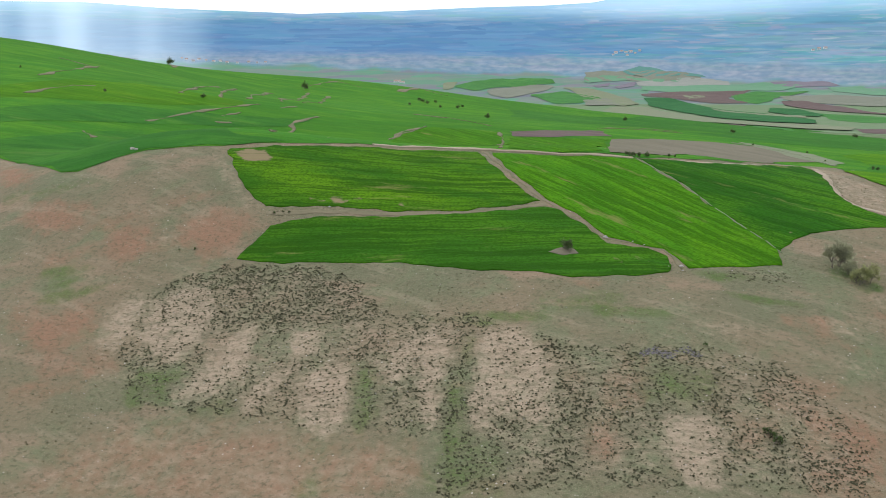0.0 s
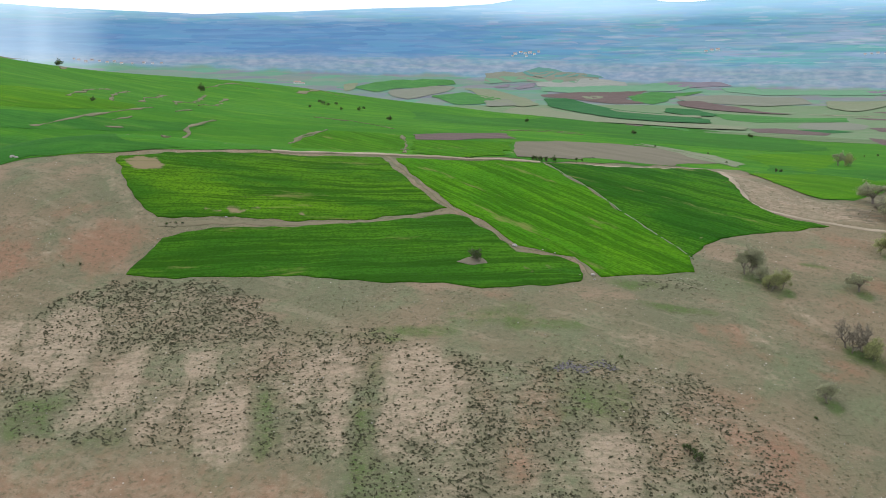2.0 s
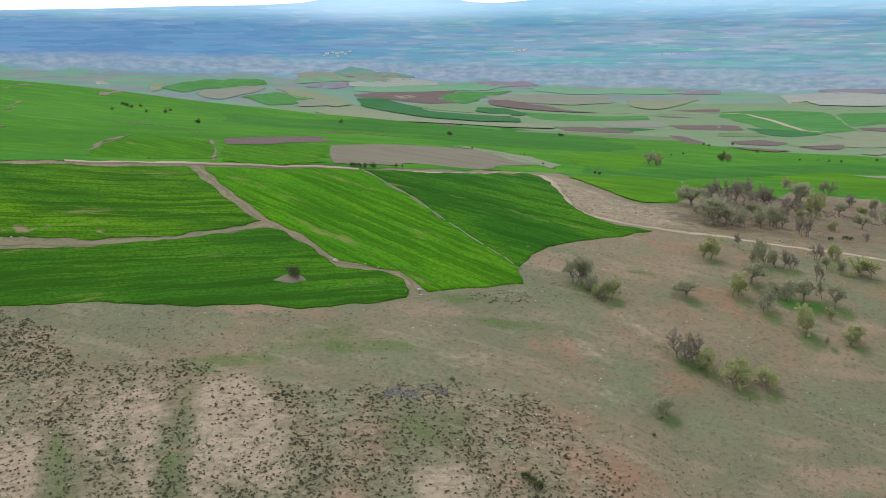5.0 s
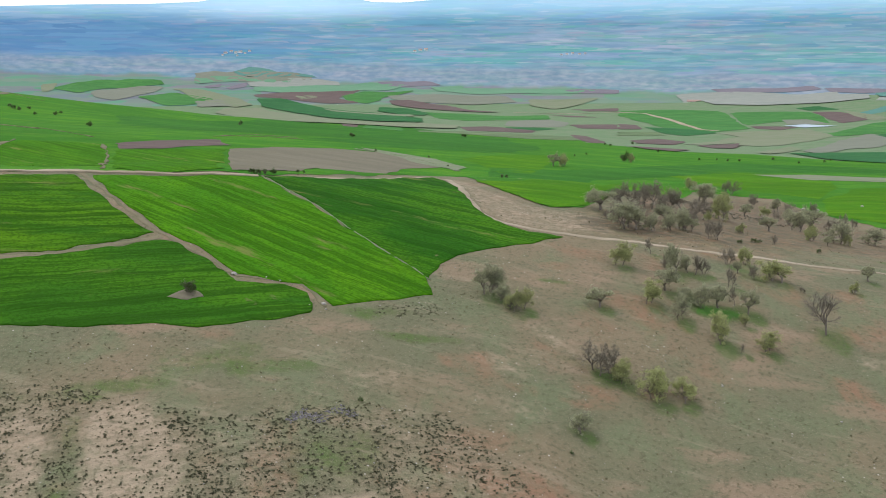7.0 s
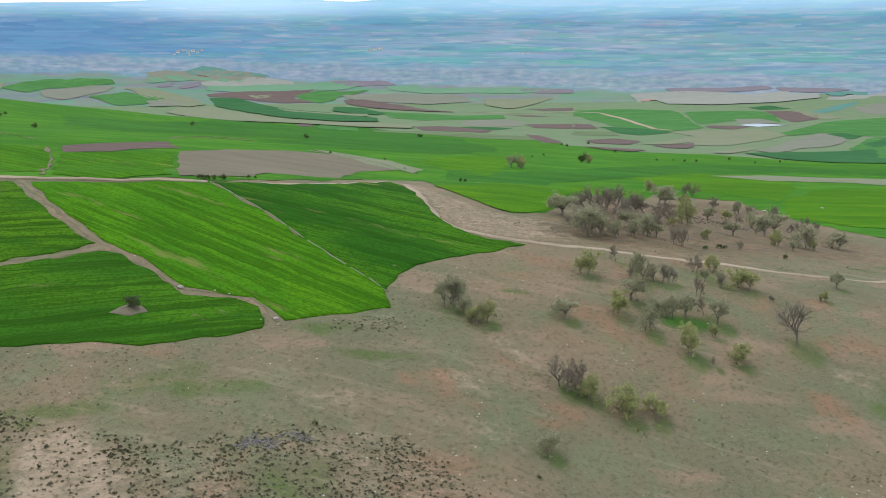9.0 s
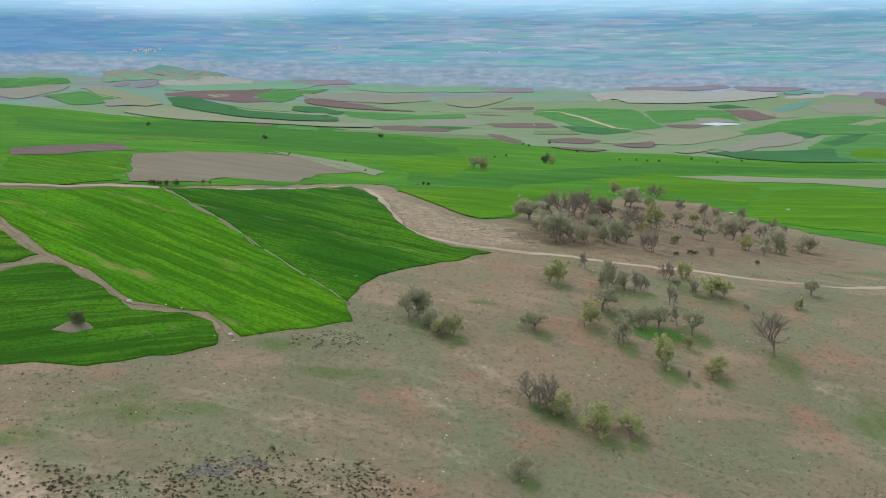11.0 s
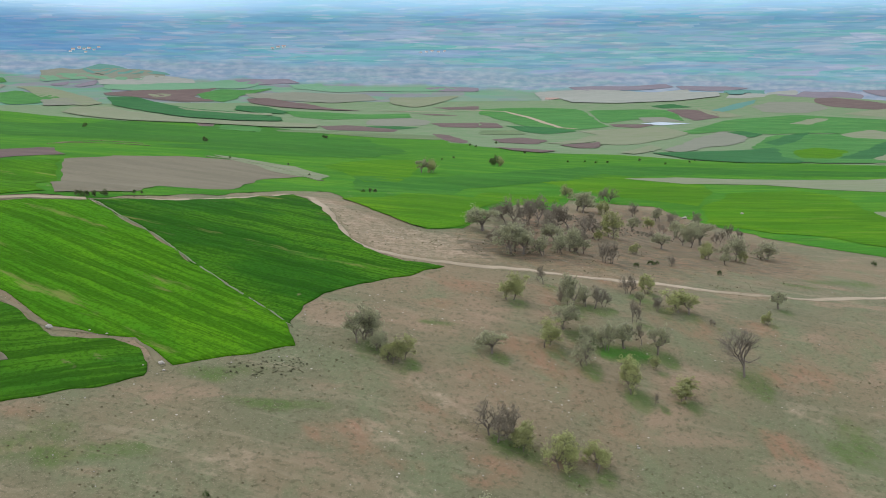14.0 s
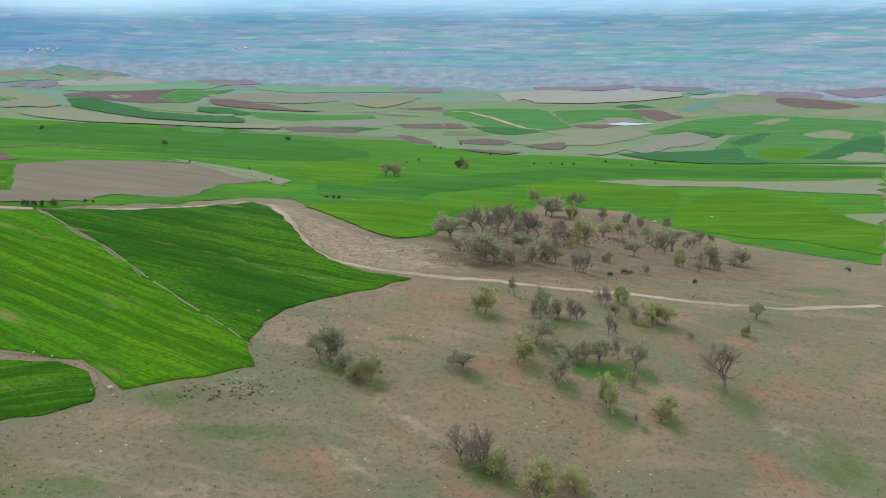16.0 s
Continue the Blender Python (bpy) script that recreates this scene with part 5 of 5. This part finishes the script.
plot("grey", (850.1, 2810.8), (951.3, 2748.9), (1121.5, 2637.3), (1098.4, 2503.5), (974.5, 2491.4), (893, 2582.7), (830.9, 2694.3))
plot("pale", (1147.8, 2554.6), (1230.5, 2519.1), (1324.1, 2502.8), (1208.3, 2385.8), (1073, 2249.4), (1089.8, 2408.4))
plot("plough", (815.5, 2671.4), (869, 2657.8), (913.3, 2481.2), (893.8, 2107.4), (861.8, 2206.2), (842.1, 2351.1), (809.1, 2501), (798.7, 2591.7))
plot("pale", (402.9, 2610), (481.4, 2581), (485.6, 2269.4), (492, 1854.5), (573, 1695.5), (591.1, 1572), (542.8, 1457.6), (496.2, 1526.5), (452.5, 1744.7), (381.8, 1935.8), (349.9, 2268), (353.5, 2458.9))
plot("dark", (507.2, 2795.5), (570.2, 2766.3), (620.4, 2527.6), (664.3, 2247.9), (649.3, 1918.8), (593.6, 1747.9), (537.5, 1822), (505.7, 2063.1), (512.1, 2456.6), (489.3, 2622.4))
plot("dark", (747.5, 2526.7), (799.8, 2449.3), (753.1, 2182.1), (706.9, 2068.4), (681.5, 2171.8), (696.5, 2380.2))
plot("pale", (613.9, 2530.7), (641.6, 2263.2), (697.4, 2118.1), (662.5, 2003.7), (628, 2170), (602.3, 2398.3))
plot("green", (773, 2280.7), (816.1, 2126), (825.1, 1947.3), (899.4, 1917.9), (823.2, 1744.4), (751.1, 1774.6), (683.1, 1782.9), (678.9, 1933.7))
plot("plough", (899.4, 1917.9), (919.8, 1822.3), (912.3, 1732.5), (888.5, 1799.6))
plot("plough", (1079.8, 2189.6), (1107.4, 2017.6), (1023.5, 1866.6), (1009, 1968.3))
plot("grey", (739, 1732.6), (819.6, 1749.9), (788, 1598.9), (711.4, 1467.1), (654.1, 1477.5), (660.8, 1564))
plot("dark", (631.9, 1496.5), (668.7, 1464.6), (673.4, 1405.3), (623.8, 1367.9), (612, 1427.6))
plot("plough", (752.9, 1534.5), (810.6, 1483.9), (734.1, 1346.3), (704.6, 1401.9))
plot("sage", (472.4, 1427), (517.8, 1379.7), (566.9, 1264.2), (587.1, 1172.2), (532.8, 1062.5), (498.6, 1131.7), (486.9, 1298.5), (457.2, 1369.1))
plot("plough", (575.5, 1537.6), (626.8, 1545.3), (623.8, 1367.9), (586.8, 1298), (555.5, 1361.1), (533.7, 1397.6))
plot("green", (486.9, 1721.3), (496.4, 1556.2), (246.5, 785.8), (222.6, 759.4), (434.3, 1561))
plot("plough", (452.5, 1744.7), (478.3, 1726.9), (437.6, 1589.6), (426.7, 1627.7))
plot("plough", (609.7, 1242.8), (609.9, 1191.5), (528.6, 994.1), (470.9, 900.6), (534.4, 1061.8))
plot("green", (1029, 1876.4), (1073.9, 1805.8), (1100.2, 1628.8), (920.3, 1326.1), (878.2, 1244), (779, 1205.2), (805.2, 1351.9), (889.9, 1561.7), (953.9, 1741.3))
plot("green", (1090.5, 1604.9), (1167.8, 1497), (1114.5, 1397.4), (1027.6, 1276), (1000.6, 1348), (911.1, 1305.2))
plot("dark", (1193.2, 1564.9), (1237.6, 1566.8), (1225.2, 1490.5), (1179.6, 1511.9))
plot("grey", (1024.6, 1379.6), (1061, 1362.7), (1019.1, 1265.8), (962.8, 1283))
plot("plough", (1169.2, 1494.5), (1194.6, 1462.2), (1182.6, 1384), (1128.6, 1311.2), (1039.4, 1268.7), (1114.5, 1397.4))
plot("pale", (1218, 1481.9), (1198.4, 1371.4), (1171, 1311.4), (1121.8, 1299.8), (1184.8, 1426.1))
plot("plough", (907.5, 1288.5), (949.3, 1236.3), (890.2, 1202.3), (881.7, 1241.5))
plot("sage", (701.1, 1287), (740.8, 1254.1), (703.2, 1169), (652.1, 1198.9))
plot("plough", (816, 1493.4), (817.3, 1436.5), (760.1, 1320.2), (734.1, 1346.3))
plot("dark", (789.8, 1370.8), (806.1, 1294.1), (795.6, 1192.9), (719.9, 1158.5), (727.6, 1216.4))
plot("green", (883.5, 1113.7), (1107.1, 1269), (1262, 1301), (1306.5, 1223.8), (1368.9, 1146.2), (1206.6, 1014), (1092, 991.3), (1054.8, 1036), (965.8, 1040.7), (961.8, 1106.2), (881.5, 1080.3))
plot("pale", (1125.6, 1175.9), (1246.6, 1245), (1262.9, 1228), (1148.6, 1155.4))
plot("dark", (934.5, 1087.6), (977.2, 1099.2), (958.5, 1044.2), (903.6, 1002.2), (900.3, 1037.4))
plot("pale", (792.2, 1195.3), (858.4, 1202.3), (933.3, 1202.1), (886.3, 1092.2), (750.2, 983.2), (576.2, 812.1), (597.9, 887.5), (767.8, 1104.4))
plot("pale", (550.6, 892.8), (738, 1095.1), (798.5, 1127), (694.2, 1001.4), (546.4, 854))
plot("plough", (592.7, 1063.1), (652.8, 1101.3), (636.8, 1021.7), (501.7, 831.6), (532, 938.4))
plot("plough", (502.2, 797), (679.5, 983.7), (462.4, 681.2), (430.1, 662.5))
plot("green", (708.2, 796.9), (957.3, 1031.8), (1045.1, 1021.4), (1206.6, 1014), (525.9, 462.2), (446.6, 470.2), (528.5, 578.8))
plot("dark", (838.3, 917.2), (988.7, 1031), (1043.6, 1052.6), (871.7, 907.9), (787.8, 845.7))
plot("pale", (1047.4, 1007.7), (1159.3, 1061.4), (1138.2, 1005.9), (1030.1, 918.1), (1014.2, 956.8))
plot("lime", (689.4, 725.2), (802.4, 808.4), (773.9, 741.9), (585.4, 581.3), (525, 552.1))
plot("dark", (585.4, 581.3), (934.8, 853.3), (1101.6, 955), (1096.3, 924.2), (870.2, 740.5), (650.2, 604.2))
plot("pale", (644.9, 602.6), (822.7, 732.8), (807.8, 690), (658.9, 569.5), (620.4, 566.9))
plot("grey", (508.9, 669.7), (812.2, 1003.4), (954, 1109.7), (899.8, 1003.5), (725.9, 842.7), (643, 779.3), (469.1, 599.9))
plot("pale", (392.3, 563), (614, 819.7), (543.3, 712.9), (388.5, 542.3))
plot("dark", (426.7, 579.5), (511.1, 643.5), (615.3, 704.2), (747.9, 804.7), (539, 583.5), (446.6, 470.2), (401.2, 471), (387, 495.3))
plot("plough", (329.2, 606.4), (342.3, 580), (348.4, 562), (315.1, 523.3), (309.5, 543.6))
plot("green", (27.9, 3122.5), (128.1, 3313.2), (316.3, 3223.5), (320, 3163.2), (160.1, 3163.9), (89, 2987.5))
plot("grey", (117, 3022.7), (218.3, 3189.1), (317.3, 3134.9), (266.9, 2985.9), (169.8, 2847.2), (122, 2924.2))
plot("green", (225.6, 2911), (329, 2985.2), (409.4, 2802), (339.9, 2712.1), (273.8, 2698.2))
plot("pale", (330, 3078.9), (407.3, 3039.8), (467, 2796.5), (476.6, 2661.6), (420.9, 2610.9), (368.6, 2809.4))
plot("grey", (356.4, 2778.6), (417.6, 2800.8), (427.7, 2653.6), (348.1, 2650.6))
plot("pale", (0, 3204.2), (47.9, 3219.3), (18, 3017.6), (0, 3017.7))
draped("pond", POND, WATER, 0.55, 1.5, "pale shallow pond in the valley", "pond", bumps=0)

draped("dirt_track", ribbon(DIRT_TRACK, 1.7), TRACK, 0.035, 0.7, "pale dusty farm track past the fields", "track", 0.5, 0.02)
draped("field_path", ribbon(FIELD_PATH, 0.9), BALK, 0.04, 0.6, "worn earth path between two fields", "path", 0.6, 0.02)
draped("field_path", ribbon(HEDGE_PATH, 1.6), BALK, 0.04, 0.6, "dry earth bank between two fields", "path", 0.6, 0.02)
draped("dirt_track", ribbon(BACK_TRACK, 2.0), TRACK, 0.24, 0.8, "pale track along the back of the fields", "track", 0.5, 0.02)
draped("dirt_track", ribbon(VERGE_TRACK, 2.5), PALE, 0.24, 0.9, "dry grassy verge between green fields", "track", 0.5, 0.02)
draped("gravel_road", ribbon(VALLEY_ROAD, 11), TRACK, 0.6, 2.0, "pale winding gravel road in the valley", "road", 0.1, 0)
draped("field_path", ribbon(DIVIDE, 0.3), PALE, 0.10, 0.4, "thin dry strip between two wheat fields", "path", 0.3, 0.02)


# ---- trees ----
def limb(verts, faces, a, b, ra, rb, sides=5):
    d = (b - a).normalized()
    u = d.orthogonal().normalized()
    v = d.cross(u)
    base = len(verts)
    for p, rad in ((a, ra), (b, rb)):
        for k in range(sides):
            q = 2 * math.pi * k / sides
            verts.append(p + rad * (math.cos(q) * u + math.sin(q) * v))
    for k in range(sides):
        n = (k + 1) % sides
        faces.append((base + k, base + n, base + sides + n, base + sides + k))


def leaf(verts, faces, p, size, rnd):
    d = Vector((rnd.gauss(0, 1), rnd.gauss(0, 1), rnd.gauss(0, 0.8))).normalized()
    u = d.orthogonal().normalized()
    v = d.cross(u)
    q = rnd.uniform(0, 6.28)
    u, v = u * math.cos(q) + v * math.sin(q), v * math.cos(q) - u * math.sin(q)
    b = len(verts)
    verts += [p - u * size, p - v * size * 0.5 + d * size * 0.15, p + u * size, p + v * size * 0.5 + d * size * 0.15]
    faces.append((b, b + 1, b + 2, b + 3))


def tree(kind, seed, leaves, size, spread=0.38, stems=1, fork=0.14, depth=4):
    """A small tree one metre high, to be scaled: stems that fork into limbs and twigs, with leaves in clumps along the twigs."""
    rnd = random.Random(seed)
    stem_meshes, wood_v, wood_f, leaf_v, leaf_f, tips = [], [], [], [], [], []

    def grow(p, d, length, rad, level, verts, faces):
        for k in range(3):
            d = (d + Vector((rnd.gauss(0, 0.15), rnd.gauss(0, 0.15), rnd.gauss(0.05, 0.07)))).normalized()
            q = p + d * length / 3
            limb(verts, faces, p, q, rad * (1 - 0.1 * k), rad * (0.9 - 0.1 * k), 6 if level == 0 else 4 if level < 3 else 3)
            p = q
            if level >= 2:
                tips.append(p.copy())
            if k == 1 and level == 1:
                side = Vector((rnd.gauss(0, 1), rnd.gauss(0, 1), rnd.gauss(0.0, 0.4))).normalized()
                grow(p, (d * 0.45 + side).normalized(), length * rnd.uniform(0.6, 0.9), rad * 0.5, 2, wood_v, wood_f)
        if level < depth:
            for _ in range(3 if level else rnd.choice((3, 4))):
                out = Vector((rnd.gauss(0, 1), rnd.gauss(0, 1), rnd.gauss(0.1, 0.45))).normalized()
                grow(p, (d * 0.8 + out * (0.5 + spread)).normalized(), length * rnd.uniform(0.62, 0.95), rad * 0.6, level + 1, wood_v, wood_f)

    for s in range(stems):
        a = 6.283 * s / stems + rnd.uniform(0, 1)
        lean = 0.45 if stems > 1 else 0.1
        sv, sf = [], []
        foot = Vector((math.cos(a), math.sin(a), 0)) * (0.03 if stems > 1 else 0)
        grow(foot - Vector((0, 0, 0.03)), Vector((math.cos(a) * lean, math.sin(a) * lean, 1)).normalized(), fork * rnd.uniform(0.8, 1.2), 0.012 / stems ** 0.4, 0, sv, sf)
        stem_meshes.append((sv, sf))
    top = sorted(p.z for p in tips)[int(len(tips) * 0.993)]
    broad = 2.1 * sorted(math.hypot(p.x, p.y) for p in tips)[int(len(tips) * 0.97)]
    for vs in [s[0] for s in stem_meshes] + [wood_v, tips]:
        for k, p in enumerate(vs):
            vs[k] = Vector((p.x / broad, p.y / broad, p.z / top))
    twiggy = kind in ("bare", "tall")
    centres = [rnd.choice(tips) for _ in range(max(12, leaves // 24))]
    for _ in range(leaves):
        p = rnd.choice(tips) if twiggy or rnd.random() < 0.3 else rnd.choice(centres)
        g = 0.022 if twiggy else 0.044
        leaf(leaf_v, leaf_f, p + Vector((rnd.gauss(0, g), rnd.gauss(0, g), rnd.gauss(0, g * 0.8))), size * rnd.uniform(0.6, 1.3), rnd)
    return [("trunk", mesh_from("trunk", sv, sf, BARK)) for sv, sf in stem_meshes] + [("branchwork", mesh_from("branchwork", wood_v, wood_f, BARK)), ("crown", mesh_from("crown", leaf_v, leaf_f, LEAF[kind]))]


MODELS = {
    "green": [tree("green", s, 3600, 0.028, 0.40, n, 0.07) for s, n in ((3, 2), (8, 3), (15, 3), (18, 2))],
    "olive": [tree("olive", s, 3000, 0.026, 0.40, n, 0.07) for s, n in ((21, 1), (26, 2), (33, 3), (38, 2))],
    "bare": [tree("bare", s, 2400, 0.016, 0.40, n, 0.08) for s, n in ((41, 2), (46, 1), (52, 3))],
    "tall": [tree("tall", 71, 3000, 0.007, 0.12, 1, 0.10, 5)],
    "dark": [tree("dark", 61, 2600, 0.030, 0.40, 3, 0.10), tree("dark", 66, 2600, 0.030, 0.45, 4, 0.09)],
}
LABELS = {
    "green": "small tree with fresh yellow-green spring leaves on dry pasture",
    "olive": "small tree with thin grey-olive foliage on dry pasture",
    "tall": "tall leafless tree with upright dark twigs on dry pasture",
    "bare": "leafless grey-brown tree with fine twigs",
    "dark": "dark green rounded bush in the grass",
}


def plant(name, kind, x, y, h, label, category, group, wide=1.0):
    """A tree or bush: an Empty at its foot with trunk, branches and crown."""
    model = MODELS[kind][PLANT.randrange(len(MODELS[kind]))]
    root = tagged(new(name), label, category, group)
    for nm, me in model:
        part(nm, me, root)
    root.matrix_basis = pose(x, y, height(x, y) - 0.02, 0, 0, PLANT.uniform(0, 360)) @ Matrix.Diagonal((h * wide, h * wide, h, 1))
    return root


PLANT = random.Random(11)
for x, y, h, kind, wide in SLOPE_TREES:
    plant("tree", kind, x, y, h, LABELS[kind], "tree", "scattered trees on the slope", 1.2 * wide)
for x, y, h, kind, wide in GROVE_TREES:
    plant("tree", kind, x, y, 1.02 * h, LABELS[kind].replace("dry pasture", "the wooded knoll"), "tree", "trees of the wooded knoll", 1.3 * wide)
for x, y, h in BUSHES:
    plant("bush", "dark", x, y, h, LABELS["dark"], "bush", "dark bushes", PLANT.uniform(1.1, 1.4))
for x, y, h, kind in FIELD_TREES:
    plant("tree", kind, x, y, h, "rounded light green tree standing in a wheat field", "tree", "field trees", 1.0)
for x, y, h in FAR_TREES:
    plant("tree", "dark", x, y, h, "dark green field tree seen far off", "tree", "field trees far off", PLANT.uniform(0.9, 1.2))


# ---- cushion shrubs, tufts and stones of the slope ----
def scatter(name, spots, build, material, label, category, seed):
    """One mesh of many small plants or stones at x, y, z, size."""
    rnd = random.Random(seed)
    verts, faces = [], []
    for spot in spots:
        build(rnd, verts, faces, *spot)
    return tagged(new(name, mesh_from(name, verts, faces, material)), label, category, kind="stuff")


def strewn(count, seed, az, reach, size, rings, weight):
    """Places strewn over a sector of the land, inside the rings, kept by chance with the given weight."""
    g = np.random.RandomState(seed)
    a, r = np.radians(g.uniform(*az, count)), g.uniform(*reach, count)
    x, y = r * np.sin(a), r * np.cos(a)
    if rings:
        keep = in_any(x, y, rings)
        x, y = x[keep], y[keep]
    keep = weight(x, y) > g.uniform(0, 1, len(x))
    x, y = x[keep], y[keep]
    return list(zip(x, y, land(x, y), g.uniform(*size, len(x))))


def soft_noise(x, y, s):
    return np.array([ripple(p, q, s) for p, q in zip(x, y)])


def cushion(rnd, verts, faces, x, y, z, s):
    for _ in range(9):
        a, e = rnd.uniform(0, 6.28), rnd.uniform(0.05, 1.4)
        q = Vector((math.cos(a) * math.cos(e), math.sin(a) * math.cos(e), math.sin(e) * 0.55)) * s * rnd.uniform(0.5, 1)
        leaf(verts, faces, Vector((x, y, z)) + q * 0.8, s * rnd.uniform(0.4, 0.7), rnd)


def pebble(rnd, verts, faces, x, y, z, s):
    b = len(verts)
    for k in range(5):
        a = k * 1.2566 + rnd.uniform(-0.3, 0.3)
        verts.append(Vector((x + math.cos(a) * s, y + math.sin(a) * s, z - 0.05)))
    for k in range(5):
        a = k * 1.2566 + rnd.uniform(-0.3, 0.3)
        verts.append(Vector((x + math.cos(a) * s * 0.6, y + math.sin(a) * s * 0.6, z + s * rnd.uniform(0.4, 0.8))))
    for k in range(5):
        n = (k + 1) % 5
        faces.append((b + k, b + n, b + 5 + n, b + 5 + k))
    faces.append(tuple(b + 5 + k for k in range(5)))


def shrub_weight(x, y):
    thick = 0.50 + 0.45 * soft_noise(x, y, 6) + 0.5 * soft_noise(x, y * 0.4, 1.6)
    thick += 0.45 * in_any(x, y, (DENSE_SCRUB,))
    return thick * np.where(x > 14, 0.75, 1) * np.where(in_any(x, y, STRIPES), 0.40, 1) * np.where(in_any(x, y, GULLIES), 0.7, 1) * ~in_any(x, y, (TILLED,))


FIELDS = (FRONT_FIELD, UPPER_FIELD, STRIP_FIELD, EAST_FIELD, hill_ring)


def pasture_weight(x, y):
    return (0.3 + 0.9 * soft_noise(x, y, 14) + 0.45 * soft_noise(x, y, 4)) * ~in_any(x, y, FIELDS + (TILLED,))


scatter("cushion_shrubs", strewn(80000, 5, (-17, 26), (102, 160), (0.05, 0.24), (SHRUB_ZONE,), shrub_weight), cushion, LEAF["shrub"], "low dull green cushion shrubs on stony ground", "shrubs", 5)
scatter("undergrowth", strewn(3600, 12, (22, 42), (170, 255), (0.15, 0.5), (RED_KNOLL,), lambda x, y: 0.6 + 0.9 * soft_noise(x, y, 7)), cushion, LEAF["bare"], "brown twiggy undergrowth beneath the trees of the knoll", "undergrowth", 12)
scatter("border_scrub", strewn(30000, 9, (-9, 18), (125, 175), (0.07, 0.2), (SCRUB_EDGE, SCRUB_TOP), lambda x, y: 0.5 + 0.9 * soft_noise(x, y, 2)), cushion, LEAF["shrub"], "low dark scrub along the edge of the fields", "shrubs", 9)
scatter("grass_tufts", strewn(22000, 6, (-24, 50), (100, 215), (0.06, 0.18), (), pasture_weight), cushion, LEAF["tuft"], "dry grass tufts dotted over the pasture", "grass", 6)
scatter("stones", strewn(6000, 7, (-24, 50), (100, 215), (0.03, 0.10), (), pasture_weight), pebble, ROCK, "small pale stones strewn over the pasture", "stones", 7)
scatter("rubble", strewn(60000, 8, (6, 20), (110, 150), (0.06, 0.16), (RUBBLE,), lambda x, y: 0.6 + 0.8 * soft_noise(x, y, 1.5)), pebble, SLATE, "patch of grey broken stones on the slope", "stones", 8)


def boulder(x, y, w, seed):
    bm = bmesh.new()
    bmesh.ops.create_icosphere(bm, subdivisions=2, radius=w / 2)
    for v in bm.verts:
        v.co *= 1 + 0.35 * noise.noise(v.co * 2.3 / w + Vector((seed, 0, 0)))
        v.co.z *= 0.65
    me = bpy.data.meshes.new("boulder")
    bm.to_mesh(me)
    bm.free()
    me.materials.append(ROCK)
    ob = tagged(new("boulder", me), "pale weathered limestone boulder in the grass", "boulder", "boulders")
    ob.location = (x, y, height(x, y) + w * 0.12)


for k, (x, y, w) in enumerate(ROCKS):
    boulder(x, y, w, k * 3.1)


# ---- far buildings ----
def house(name, x, y, w, label, deep=0.6, tall=0.35):
    d, h = w * deep, w * tall
    v = [(sx * w / 2, sy * d / 2, z) for z in (-1, h) for sx, sy in ((-1, -1), (1, -1), (1, 1), (-1, 1))]
    v += [(-w / 2, 0, h * 1.5), (w / 2, 0, h * 1.5)]
    wall = mesh_from("wall", v, [(0, 1, 5, 4), (1, 2, 6, 5), (2, 3, 7, 6), (3, 0, 4, 7), (4, 7, 8), (5, 9, 6)], WHITE)
    e, o = h * 0.06, w * 0.03
    rv = []
    for sy in (-1, 1):
        rv += [(-w / 2 - o, sy * (d / 2 + o), h - e), (w / 2 + o, sy * (d / 2 + o), h - e), (w / 2 + o, 0, h * 1.5 + e), (-w / 2 - o, 0, h * 1.5 + e)]
    rv += [(a, b, c + e * 2) for a, b, c in rv]
    rf = [(0, 1, 2, 3), (4, 7, 6, 5), (8, 11, 10, 9), (12, 13, 14, 15), (0, 8, 9, 1), (4, 5, 13, 12), (0, 3, 11, 8), (1, 9, 10, 2), (4, 12, 15, 7), (5, 6, 14, 13)]
    root = tagged(new(name), label, "house", "far farm houses")
    part("wall", wall, root)
    part("roof", mesh_from("roof", rv, rf, ROOF), root)
    wv, wf = [], []
    for k in range(3):
        cx = (k - 1) * w * 0.28
        wv = [(cx - w * 0.05, -d / 2 - 0.03, h * 0.4), (cx + w * 0.05, -d / 2 - 0.03, h * 0.4), (cx + w * 0.05, -d / 2 - 0.03, h * 0.75), (cx - w * 0.05, -d / 2 - 0.03, h * 0.75)]
        part("window", mesh_from("window", wv, [(0, 1, 2, 3)], BARK), root)
    root.matrix_basis = pose(x, y, height(x, y) + 0.3, 0, 0, -math.degrees(math.atan2(x, y)) + (x * 7 % 40 - 20))


for x, y, w in FARM:
    house("farm_building", x, y, w, "long white farm building with a faded roof", 0.35, 0.22)
for x, y, w in VILLAGE:
    house("house", x, y, w, "small pale village house on the far slope")
